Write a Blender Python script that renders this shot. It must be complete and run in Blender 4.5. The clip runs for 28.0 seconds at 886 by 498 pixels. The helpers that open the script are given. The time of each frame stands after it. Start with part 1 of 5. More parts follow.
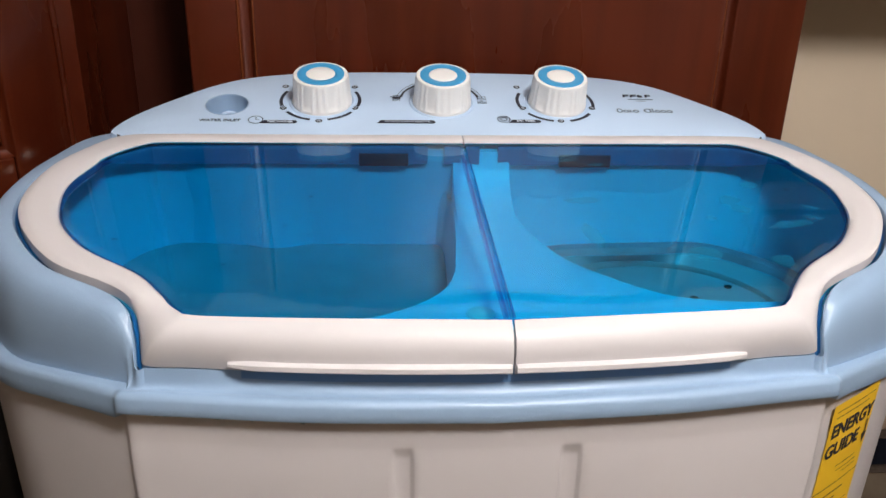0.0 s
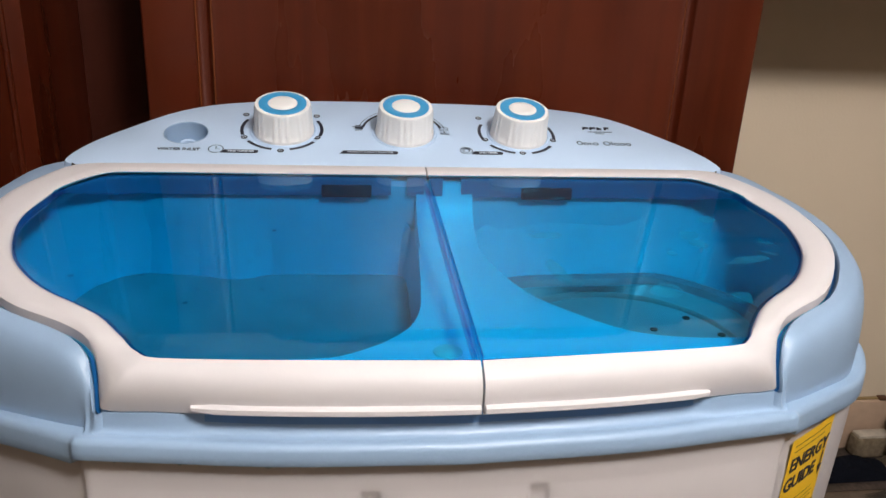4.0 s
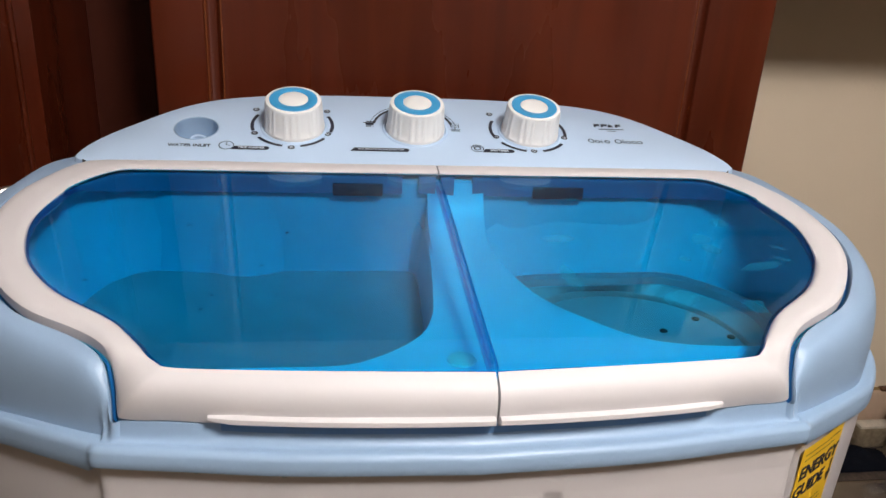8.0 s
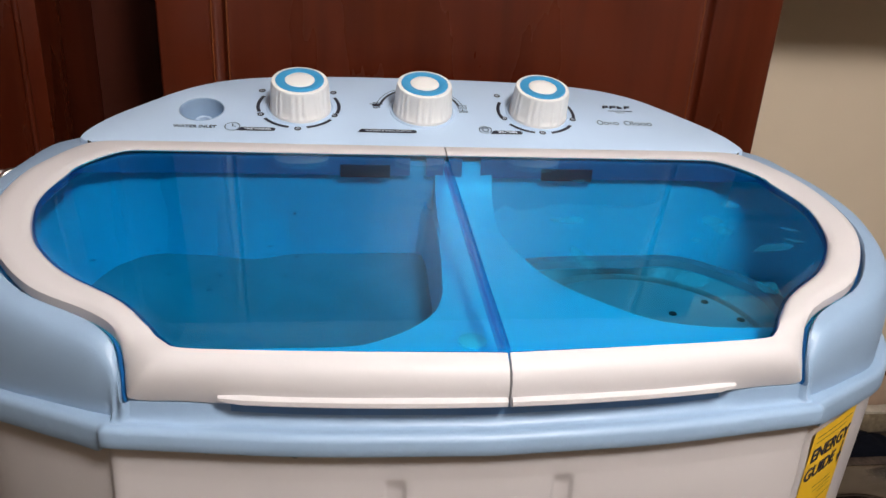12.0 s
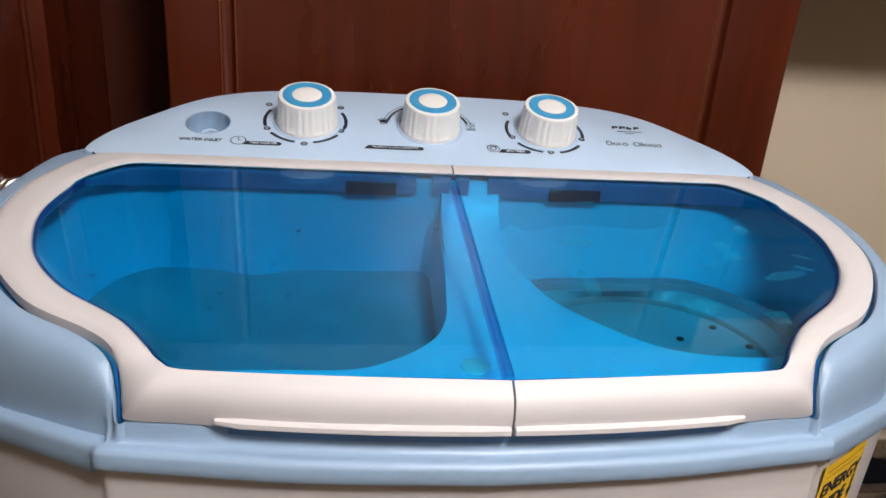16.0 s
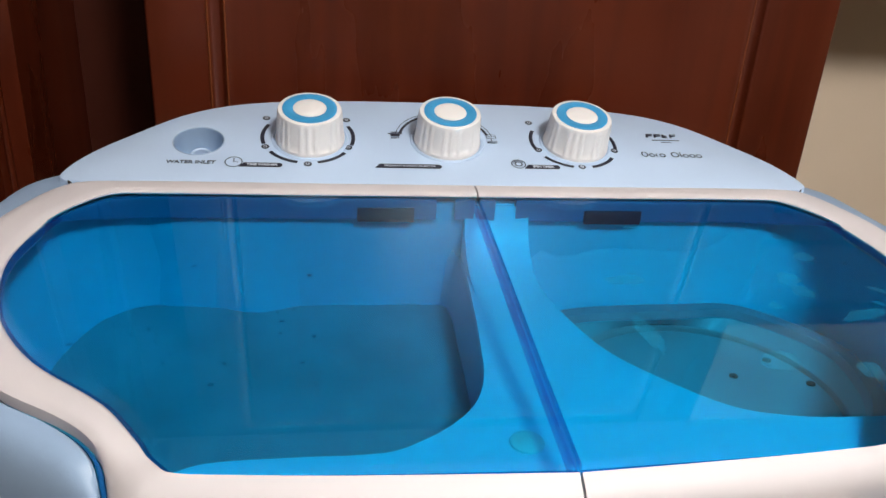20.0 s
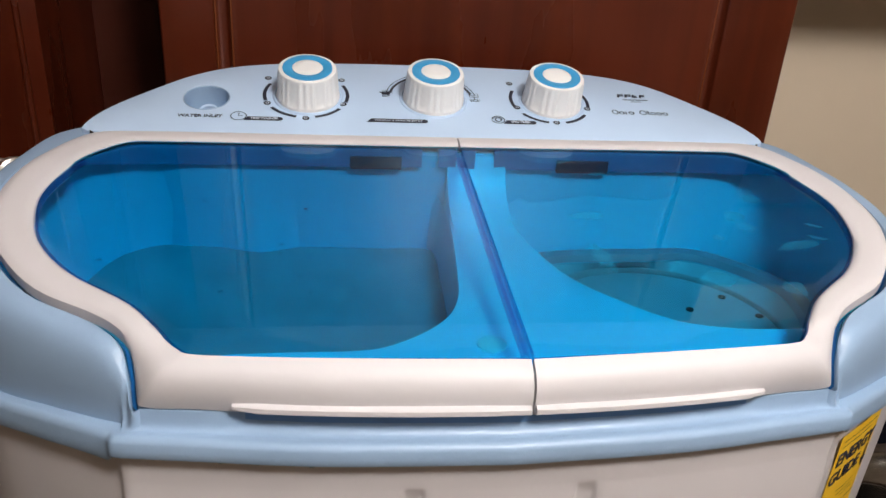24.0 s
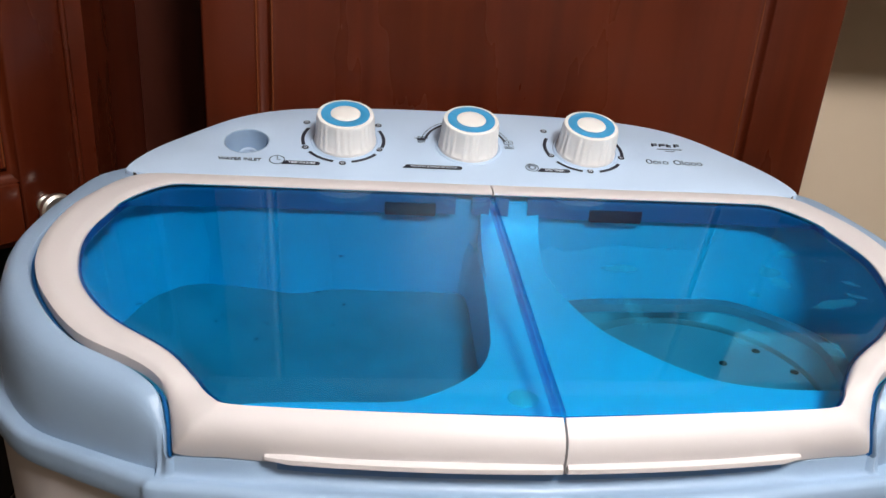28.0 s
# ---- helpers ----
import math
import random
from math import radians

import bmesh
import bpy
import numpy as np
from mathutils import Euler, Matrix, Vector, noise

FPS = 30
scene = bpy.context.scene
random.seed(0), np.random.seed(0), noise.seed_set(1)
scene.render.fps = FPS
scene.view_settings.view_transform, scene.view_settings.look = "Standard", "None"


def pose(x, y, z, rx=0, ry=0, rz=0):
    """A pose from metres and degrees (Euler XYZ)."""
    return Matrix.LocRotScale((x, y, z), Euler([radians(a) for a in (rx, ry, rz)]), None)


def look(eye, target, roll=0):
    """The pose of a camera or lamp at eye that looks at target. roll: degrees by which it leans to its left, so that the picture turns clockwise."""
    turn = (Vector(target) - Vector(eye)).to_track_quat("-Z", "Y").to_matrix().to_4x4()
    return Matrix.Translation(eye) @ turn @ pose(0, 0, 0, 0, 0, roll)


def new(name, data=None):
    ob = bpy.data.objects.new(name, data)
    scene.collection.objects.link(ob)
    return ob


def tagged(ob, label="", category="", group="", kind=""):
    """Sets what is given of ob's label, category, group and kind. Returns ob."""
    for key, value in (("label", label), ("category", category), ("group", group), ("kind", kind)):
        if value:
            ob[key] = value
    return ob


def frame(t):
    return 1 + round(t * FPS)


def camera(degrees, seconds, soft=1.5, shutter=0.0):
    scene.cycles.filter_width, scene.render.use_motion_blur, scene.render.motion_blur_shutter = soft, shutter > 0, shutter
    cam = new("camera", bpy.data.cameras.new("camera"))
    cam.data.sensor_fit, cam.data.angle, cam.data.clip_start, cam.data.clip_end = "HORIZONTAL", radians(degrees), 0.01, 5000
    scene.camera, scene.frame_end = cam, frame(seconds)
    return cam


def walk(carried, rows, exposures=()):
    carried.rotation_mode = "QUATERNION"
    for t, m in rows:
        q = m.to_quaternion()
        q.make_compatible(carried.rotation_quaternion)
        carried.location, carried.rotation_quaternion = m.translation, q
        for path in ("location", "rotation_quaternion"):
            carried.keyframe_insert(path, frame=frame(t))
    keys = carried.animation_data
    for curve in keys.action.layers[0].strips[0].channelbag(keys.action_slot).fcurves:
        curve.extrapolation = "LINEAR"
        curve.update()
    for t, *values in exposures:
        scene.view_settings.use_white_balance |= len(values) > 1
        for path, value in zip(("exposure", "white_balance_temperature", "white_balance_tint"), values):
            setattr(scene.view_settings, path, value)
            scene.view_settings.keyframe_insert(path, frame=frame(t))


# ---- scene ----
cam = camera(60.3, 28.0)
PATH = [
    (0, (-0.056, -0.34, 1.6810), (0.105, 1.512, 0.9450), 1.4),
    (0.5, (-0.055, -0.341, 1.6820), (0.122, 1.515, 0.9590), 1.4),
    (1, (-0.053, -0.339, 1.6830), (0.14, 1.515, 0.9580), 1.5),
    (1.5, (-0.054, -0.339, 1.6820), (0.137, 1.51, 0.9440), 1.6),
    (2, (-0.065, -0.335, 1.6830), (0.168, 1.506, 0.9370), 2.1),
    (2.5, (-0.067, -0.334, 1.6860), (0.171, 1.505, 0.9360), 1.9),
    (3, (-0.066, -0.334, 1.6910), (0.201, 1.507, 0.9560), 2.2),
    (3.5, (-0.063, -0.335, 1.6910), (0.222, 1.527, 1.0180), 2.8),
    (5.5, (-0.068, -0.331, 1.6960), (0.208, 1.49, 0.9160), 3.0),
    (6, (-0.07, -0.335, 1.7050), (0.272, 1.492, 0.9670), 4.0),
    (6.5, (-0.071, -0.333, 1.7040), (0.237, 1.496, 0.9550), 3.9),
    (7, (-0.068, -0.327, 1.7050), (0.254, 1.502, 0.9610), 3.8),
    (7.5, (-0.068, -0.325, 1.7050), (0.246, 1.507, 0.9670), 3.6),
    (8, (-0.071, -0.327, 1.7060), (0.209, 1.508, 0.9630), 3.4),
    (8.5, (-0.08, -0.336, 1.7050), (0.225, 1.49, 0.9480), 4.1),
    (9, (-0.084, -0.343, 1.7030), (0.217, 1.484, 0.9450), 4.2),
    (9.5, (-0.084, -0.34, 1.7020), (0.223, 1.486, 0.9450), 4.1),
    (10, (-0.083, -0.333, 1.7010), (0.235, 1.491, 0.9450), 4.2),
    (10.5, (-0.081, -0.33, 1.7000), (0.224, 1.493, 0.9360), 4.1),
    (11, (-0.079, -0.331, 1.7000), (0.221, 1.491, 0.9320), 3.9),
    (11.5, (-0.077, -0.329, 1.7020), (0.19, 1.5, 0.9390), 3.4),
    (12, (-0.075, -0.324, 1.7010), (0.2, 1.499, 0.9250), 3.4),
    (12.5, (-0.075, -0.324, 1.7020), (0.215, 1.501, 0.9370), 3.7),
    (14.5, (-0.079, -0.325, 1.7030), (0.197, 1.499, 0.9310), 4.1),
    (15, (-0.075, -0.322, 1.7050), (0.201, 1.507, 0.9430), 3.9),
    (15.5, (-0.074, -0.318, 1.7040), (0.196, 1.511, 0.9420), 4.0),
    (16, (-0.074, -0.315, 1.7040), (0.187, 1.521, 0.9540), 4.4),
    (16.5, (-0.071, -0.31, 1.7050), (0.189, 1.521, 0.9440), 4.6),
    (17, (-0.074, -0.308, 1.7060), (0.187, 1.523, 0.9470), 4.7),
    (17.5, (-0.087, -0.291, 1.7060), (0.211, 1.545, 0.9710), 5.5),
    (18, (-0.083, -0.268, 1.7070), (0.197, 1.566, 0.9620), 4.5),
    (18.5, (-0.092, -0.257, 1.7060), (0.187, 1.576, 0.9590), 4.7),
    (19, (-0.101, -0.251, 1.7080), (0.182, 1.57, 0.9300), 4.4),
    (19.5, (-0.095, -0.242, 1.7090), (0.199, 1.571, 0.9160), 4.0),
    (20, (-0.091, -0.24, 1.7100), (0.203, 1.574, 0.9190), 3.7),
    (20.5, (-0.092, -0.244, 1.7120), (0.203, 1.578, 0.9420), 3.7),
    (21, (-0.087, -0.264, 1.7040), (0.22, 1.555, 0.9320), 3.9),
    (21.5, (-0.078, -0.285, 1.7020), (0.23, 1.523, 0.9050), 4.3),
    (23.5, (-0.082, -0.307, 1.7030), (0.193, 1.508, 0.9080), 3.9),
    (24, (-0.085, -0.305, 1.7050), (0.199, 1.494, 0.8800), 3.7),
    (24.5, (-0.086, -0.31, 1.7050), (0.19, 1.501, 0.9020), 2.9),
    (25, (-0.08, -0.306, 1.7060), (0.207, 1.497, 0.8900), 3.6),
    (25.5, (-0.09, -0.302, 1.7030), (0.27, 1.484, 0.8790), 5.5),
    (26, (-0.092, -0.306, 1.7080), (0.205, 1.495, 0.8900), 4.5),
    (26.5, (-0.08, -0.307, 1.7200), (0.175, 1.514, 0.9320), 3.9),
    (27, (-0.082, -0.306, 1.7160), (0.134, 1.529, 0.9520), 4.6),
    (27.5, (-0.085, -0.301, 1.7140), (0.125, 1.531, 0.9410), 4.3),
    (28, (-0.089, -0.303, 1.7170), (0.122, 1.537, 0.9610), 4.1),
]
walk(cam, [(t, look(eye, target, roll)) for t, eye, target, roll in PATH], [(0.0, 0.0), (24.0, -0.04), (27.0, -0.02), (28.0, 0.08)])

# ---- light ----
world = bpy.data.worlds.new("room_air")
scene.world = world
world.use_nodes = True
world.node_tree.nodes["Background"].inputs[0].default_value = (1.0, 0.9, 0.8, 1)
world.node_tree.nodes["Background"].inputs[1].default_value = 0.02
LAMP_POWER = 70.0
scene.view_settings.exposure = 0.0


CEIL = 2.60
COUNTER = 0.91
DZ = 0.995          # height of the machine's reference plane over the floor
bulb = bpy.data.lights.new("ceiling_lamp_light", "POINT")
bulb.energy, bulb.shadow_soft_size, bulb.color = LAMP_POWER, 0.13, (1.0, 0.945, 0.905)
new("ceiling_lamp_light", bulb).location = (0.255, -0.63, CEIL - 0.10)


# ---- materials ----
def mat(name, colour, rough=0.5, metal=0.0, grain=0.0, grain_scale=40.0, bump=0.0, bump_scale=200.0, coat=0.0, stain=0.0, stain_scale=6.0, spec=0.5):
    """Principled material with colour variation at two scales, varied gloss and fine relief."""
    m = bpy.data.materials.new(name)
    m.use_nodes = True
    nt = m.node_tree
    b = nt.nodes["Principled BSDF"]
    b.inputs["Base Color"].default_value = (*colour, 1)
    b.inputs["Roughness"].default_value = rough
    b.inputs["Metallic"].default_value = metal
    b.inputs["Coat Weight"].default_value = coat
    b.inputs["Coat Roughness"].default_value = 0.12
    b.inputs["Specular IOR Level"].default_value = spec
    co = nt.nodes.new("ShaderNodeTexCoord")
    if grain or stain:
        last = None
        for amount, size in ((grain, grain_scale), (stain, stain_scale)):
            if not amount:
                continue
            n = nt.nodes.new("ShaderNodeTexNoise")
            n.inputs["Scale"].default_value = size
            n.inputs["Detail"].default_value = 5
            nt.links.new(co.outputs["Object"], n.inputs["Vector"])
            mr = nt.nodes.new("ShaderNodeMapRange")
            mr.inputs[1].default_value, mr.inputs[2].default_value = 0.3, 0.7
            mr.inputs[3].default_value, mr.inputs[4].default_value = 1 - amount, 1 + amount * 0.5
            nt.links.new(n.outputs[0], mr.inputs[0])
            if last:
                mm = nt.nodes.new("ShaderNodeMath")
                mm.operation = "MULTIPLY"
                nt.links.new(last, mm.inputs[0])
                nt.links.new(mr.outputs[0], mm.inputs[1])
                last = mm.outputs[0]
            else:
                last = mr.outputs[0]
        mul = nt.nodes.new("ShaderNodeVectorMath")
        mul.operation = "SCALE"
        mul.inputs[0].default_value = colour
        nt.links.new(last, mul.inputs["Scale"])
        nt.links.new(mul.outputs[0], b.inputs["Base Color"])
        rr = nt.nodes.new("ShaderNodeMath")
        rr.operation = "MULTIPLY_ADD"
        rr.inputs[1].default_value, rr.inputs[2].default_value = -0.25 * rough, 1.25 * rough
        nt.links.new(last, rr.inputs[0])
        nt.links.new(rr.outputs[0], b.inputs["Roughness"])
    if bump:
        n = nt.nodes.new("ShaderNodeTexNoise")
        n.inputs["Scale"].default_value = bump_scale
        n.inputs["Detail"].default_value = 3
        nt.links.new(co.outputs["Object"], n.inputs["Vector"])
        bp = nt.nodes.new("ShaderNodeBump")
        bp.inputs["Strength"].default_value = bump
        bp.inputs["Distance"].default_value = 0.002
        nt.links.new(n.outputs[0], bp.inputs["Height"])
        nt.links.new(bp.outputs[0], b.inputs["Normal"])
    return m


def wood(name, dark, light, rough=0.29, axis=2, spec=0.38):
    """Stained wood with stretched grain along one axis under a semi-gloss coat."""
    m = bpy.data.materials.new(name)
    m.use_nodes = True
    nt = m.node_tree
    b = nt.nodes["Principled BSDF"]
    co = nt.nodes.new("ShaderNodeTexCoord")
    mp = nt.nodes.new("ShaderNodeMapping")
    sc = [22.0, 22.0, 22.0]
    sc[axis] = 1.3
    mp.inputs["Scale"].default_value = sc
    nt.links.new(co.outputs["Object"], mp.inputs["Vector"])
    n1 = nt.nodes.new("ShaderNodeTexNoise")
    n1.inputs["Scale"].default_value, n1.inputs["Detail"].default_value, n1.inputs["Distortion"].default_value = 1.2, 7, 0.6
    nt.links.new(mp.outputs[0], n1.inputs["Vector"])
    n2 = nt.nodes.new("ShaderNodeTexNoise")
    n2.inputs["Scale"].default_value, n2.inputs["Detail"].default_value = 1.0, 5
    broad = nt.nodes.new("ShaderNodeMapping")
    wide = [9.0, 9.0, 9.0]
    wide[axis] = 2.2
    broad.inputs["Scale"].default_value = wide
    nt.links.new(co.outputs["Object"], broad.inputs["Vector"])
    nt.links.new(broad.outputs[0], n2.inputs["Vector"])
    sheen = nt.nodes.new("ShaderNodeMapRange")
    sheen.inputs["From Min"].default_value, sheen.inputs["From Max"].default_value = 0.35, 0.65
    sheen.inputs["To Min"].default_value, sheen.inputs["To Max"].default_value = rough * 0.8, rough * 1.25
    nt.links.new(n2.outputs[0], sheen.inputs["Value"])
    nt.links.new(sheen.outputs["Result"], b.inputs["Roughness"])
    add = nt.nodes.new("ShaderNodeMath")
    add.operation = "MULTIPLY_ADD"
    add.inputs[1].default_value = 0.75
    nt.links.new(n2.outputs[0], add.inputs[0])
    nt.links.new(n1.outputs[0], add.inputs[2])
    ramp = nt.nodes.new("ShaderNodeValToRGB")
    ramp.color_ramp.elements[0].position, ramp.color_ramp.elements[0].color = 0.60, (*dark, 1)
    ramp.color_ramp.elements[1].position, ramp.color_ramp.elements[1].color = 1.0, (*light, 1)
    nt.links.new(add.outputs[0], ramp.inputs[0])
    nt.links.new(ramp.outputs[0], b.inputs["Base Color"])
    b.inputs["Specular IOR Level"].default_value = spec
    bp = nt.nodes.new("ShaderNodeBump")
    bp.inputs["Strength"].default_value, bp.inputs["Distance"].default_value = 0.15, 0.001
    nt.links.new(n1.outputs[0], bp.inputs["Height"])
    nt.links.new(bp.outputs[0], b.inputs["Normal"])
    return m


def tinted(name, colour, gloss_rough=0.05, wavy=0.0):
    """Thin clear coloured plastic: filters what lies behind it and mirrors at a slant."""
    m = bpy.data.materials.new(name)
    m.use_nodes = True
    nt = m.node_tree
    nt.nodes.remove(nt.nodes["Principled BSDF"])
    out = nt.nodes["Material Output"]
    tr = nt.nodes.new("ShaderNodeBsdfTransparent")
    tr.inputs[0].default_value = (*colour, 1)
    gl = nt.nodes.new("ShaderNodeBsdfGlossy")
    gl.inputs["Roughness"].default_value = gloss_rough
    lw = nt.nodes.new("ShaderNodeLayerWeight")
    lw.inputs["Blend"].default_value = 0.5
    pw = nt.nodes.new("ShaderNodeMath")
    pw.operation = "POWER"
    pw.inputs[1].default_value = 4.1
    nt.links.new(lw.outputs["Facing"], pw.inputs[0])
    fr = nt.nodes.new("ShaderNodeMath")
    fr.operation = "MULTIPLY_ADD"
    fr.inputs[1].default_value, fr.inputs[2].default_value = 0.60, 0.038
    nt.links.new(pw.outputs[0], fr.inputs[0])
    mx = nt.nodes.new("ShaderNodeMixShader")
    nt.links.new(fr.outputs[0], mx.inputs[0])
    nt.links.new(tr.outputs[0], mx.inputs[1])
    nt.links.new(gl.outputs[0], mx.inputs[2])
    nt.links.new(mx.outputs[0], out.inputs["Surface"])
    if wavy:
        co = nt.nodes.new("ShaderNodeTexCoord")
        n = nt.nodes.new("ShaderNodeTexNoise")
        n.inputs["Scale"].default_value = 14
        nt.links.new(co.outputs["Object"], n.inputs["Vector"])
        bp = nt.nodes.new("ShaderNodeBump")
        bp.inputs["Strength"].default_value, bp.inputs["Distance"].default_value = wavy, 0.004
        nt.links.new(n.outputs[0], bp.inputs["Height"])
        nt.links.new(bp.outputs[0], gl.inputs["Normal"])
    return m


BLUE = mat("light_blue_plastic", (0.275, 0.395, 0.555), 0.41, bump=0.03, bump_scale=500, stain=0.05, stain_scale=9)
PANEL = mat("matt_light_blue_plastic", (0.445, 0.585, 0.77), 0.42, bump=0.04, bump_scale=700, stain=0.04, stain_scale=8)
WHITE = mat("white_plastic", (0.615, 0.592, 0.604), 0.46, spec=0.35, bump=0.02, bump_scale=400, stain=0.03, stain_scale=7)
BODYW = mat("white_body_plastic", (0.54, 0.51, 0.515), 0.3, bump=0.06, bump_scale=30, stain=0.05, stain_scale=5)
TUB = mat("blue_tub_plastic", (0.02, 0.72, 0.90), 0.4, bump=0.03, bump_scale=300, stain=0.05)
# Darker copy of the tub plastic; the wash side's shade is in its colour.
TUB_SHADED = mat("shaded_tub_plastic", (0.012, 0.54, 0.73), 0.4, bump=0.03, bump_scale=300, stain=0.08, stain_scale=7)
# Tub blue darkened to the tone of the shaded gap round the lids.
GAP_SHADE = mat("gap_shade_blue", (0.008, 0.09, 0.27), 0.35, stain=0.05)
# Bluish shade under the finger lips, put into a strip's colour.
GRIP_SHADE = mat("grip_shade_blue", (0.13, 0.27, 0.50), 0.4, stain=0.05)
RING = mat("bright_blue_ring", (0.04, 0.30, 0.58), 0.35)
KNOBW = mat("white_knob_plastic", (0.80, 0.79, 0.78), 0.3, bump=0.02)
INK = mat("dark_ink", (0.012, 0.015, 0.03), 0.5)
INKW = mat("pale_ink", (0.55, 0.62, 0.72), 0.5)
WATER = mat("murky_wash_water", (0.105, 0.30, 0.36), 0.08, bump=0.25, bump_scale=26, stain=0.2, stain_scale=12)
GREY = mat("wet_grey_plastic", (0.52, 0.38, 0.40), 0.42, bump=0.05, bump_scale=60, stain=0.15, stain_scale=18)
GASKET = mat("brown_rubber", (0.80, 0.27, 0.31), 0.5, stain=0.2, stain_scale=20)
BASKET_BROWN = mat("brown_basket_plastic", (0.56, 0.28, 0.28), 0.45, stain=0.25, stain_scale=25)
# Near-black that paints in the shade of holes and gaps.
HOLE_SHADE = mat("hole_shade_black", (0.02, 0.015, 0.015), 0.8)
LID_BLUE = tinted("clear_blue_lid", (0.31, 0.82, 0.955), 0.012, 0.012)
EDGE_BLUE = mat("deep_blue_edge", (0.006, 0.17, 0.33), 0.3, stain=0.1, stain_scale=20)
RIM_BLUE = tinted("blue_window_edge", (0.12, 0.64, 0.86), 0.06)
DROP = tinted("clear_droplet", (0.80, 0.87, 0.90), 0.10)
LATCH = mat("dark_brown_latch_plastic", (0.060, 0.018, 0.040), 0.5)
PAD = mat("pale_rubber", (0.30, 0.70, 0.72), 0.6)
SMEAR = mat("dried_water_mark", (0.75, 0.78, 0.78), 0.6)
SMEAR.node_tree.nodes["Principled BSDF"].inputs["Alpha"].default_value = 0.22
CHERRY = wood("cherry_stained_wood", (0.042, 0.0060, 0.0019), (0.083, 0.0138, 0.0043))
# Lighter, glossier cherry that paints in the highlights on moulding edges.
CHERRY_GLINT = wood("cherry_edge_highlight", (0.085, 0.018, 0.006), (0.16, 0.042, 0.014), 0.24, 2, 0.5)
# Darker cherry: shade of the recess between the cabinets, put into the colour.
CHERRY_SHADE = wood("shaded_cherry_filler", (0.030, 0.0052, 0.0022), (0.052, 0.0100, 0.0040), 0.6, 2, 0.15)
NICKEL = mat("brushed_nickel", (0.82, 0.79, 0.74), 0.36, 1.0, bump=0.05, bump_scale=300)
CHROME = mat("chrome", (0.50, 0.49, 0.48), 0.10, 1.0)
STEEL = mat("brushed_steel", (0.27, 0.25, 0.235), 0.24, 1.0, stain=0.25, stain_scale=15)
PAINT = mat("beige_wall_paint", (0.74, 0.625, 0.48), 0.6, bump=0.12, bump_scale=260, stain=0.05, stain_scale=3)
SPLASH = mat("beige_laminate", (0.56, 0.405, 0.295), 0.35, grain=0.08, grain_scale=60, stain=0.06)
COUNTERM = mat("dark_speckled_laminate", (0.075, 0.055, 0.045), 0.3, grain=0.6, grain_scale=160, stain=0.3, stain_scale=14)
CEILM = mat("white_ceiling_paint", (0.75, 0.73, 0.70), 0.8, bump=0.2, bump_scale=90, stain=0.03)
FLOORM = mat("vinyl_floor", (0.42, 0.35, 0.27), 0.4, stain=0.2, stain_scale=3)
YELLOW = mat("yellow_label_paper", (0.80, 0.49, 0.02), 0.45, stain=0.04)
CHIP = mat("brown_chip", (0.10, 0.045, 0.02), 0.7, stain=0.3, stain_scale=60)
CAULK = mat("yellowed_caulk", (0.33, 0.23, 0.10), 0.6, stain=0.3, stain_scale=25)
SPONGE_TOP = mat("lit_sponge_face", (0.52, 0.46, 0.38), 0.9, bump=0.6, bump_scale=200, stain=0.25, stain_scale=40)
SPONGE = mat("brown_sponge", (0.20, 0.155, 0.10), 0.95, bump=0.8, bump_scale=220, grain=0.3, grain_scale=120)
NAVY = mat("navy_cloth", (0.0045, 0.0055, 0.010), 0.95, bump=0.5, bump_scale=150, spec=0.08)
BLACK = mat("black_enamel", (0.012, 0.010, 0.010), 0.4, bump=0.05, bump_scale=200, stain=0.2)
SMOKED = mat("smoked_glass", (0.006, 0.005, 0.005), 0.08)
GREEN = mat("green_bottle_plastic", (0.01, 0.16, 0.11), 0.3)


# ---- helpers ----
def link_mesh(name, bm, material, parent=None, label="", smooth=True):
    me = bpy.data.meshes.new(name)
    bmesh.ops.recalc_face_normals(bm, faces=bm.faces[:])
    for f in bm.faces:
        f.smooth = smooth
    bm.to_mesh(me)
    bm.free()
    for m in material if isinstance(material, (list, tuple)) else (material,):
        me.materials.append(m)
    if smooth:
        me.set_sharp_from_angle(angle=radians(38))
    ob = new(name, me)
    if parent is not None:
        ob.parent = parent
    if label:
        ob["label"] = label
    return ob


def part(name, bm, material, parent, label="", smooth=True):
    return link_mesh(name, bm, material, parent, label, smooth)


def thing(name, place, label, category, group=""):
    ob = new(name)
    ob.location = place
    return tagged(ob, label, category, group)


def add_box(bm, a, b, bevel=0.0, seg=2):
    """A box between two corners, with rounded edges."""
    a, b = Vector(a), Vector(b)
    r = bmesh.ops.create_cube(bm, size=1.0)
    vs = r["verts"]
    for v in vs:
        v.co = Vector(((a.x + b.x) / 2 + v.co.x * (b.x - a.x), (a.y + b.y) / 2 + v.co.y * (b.y - a.y), (a.z + b.z) / 2 + v.co.z * (b.z - a.z)))
    if bevel:
        es = list({e for v in vs for e in v.link_edges})
        bmesh.ops.bevel(bm, geom=es, offset=bevel, segments=seg, affect="EDGES", profile=0.5)
    return bm


def box(a, b, bevel=0.0, seg=2):
    return add_box(bmesh.new(), a, b, bevel, seg)


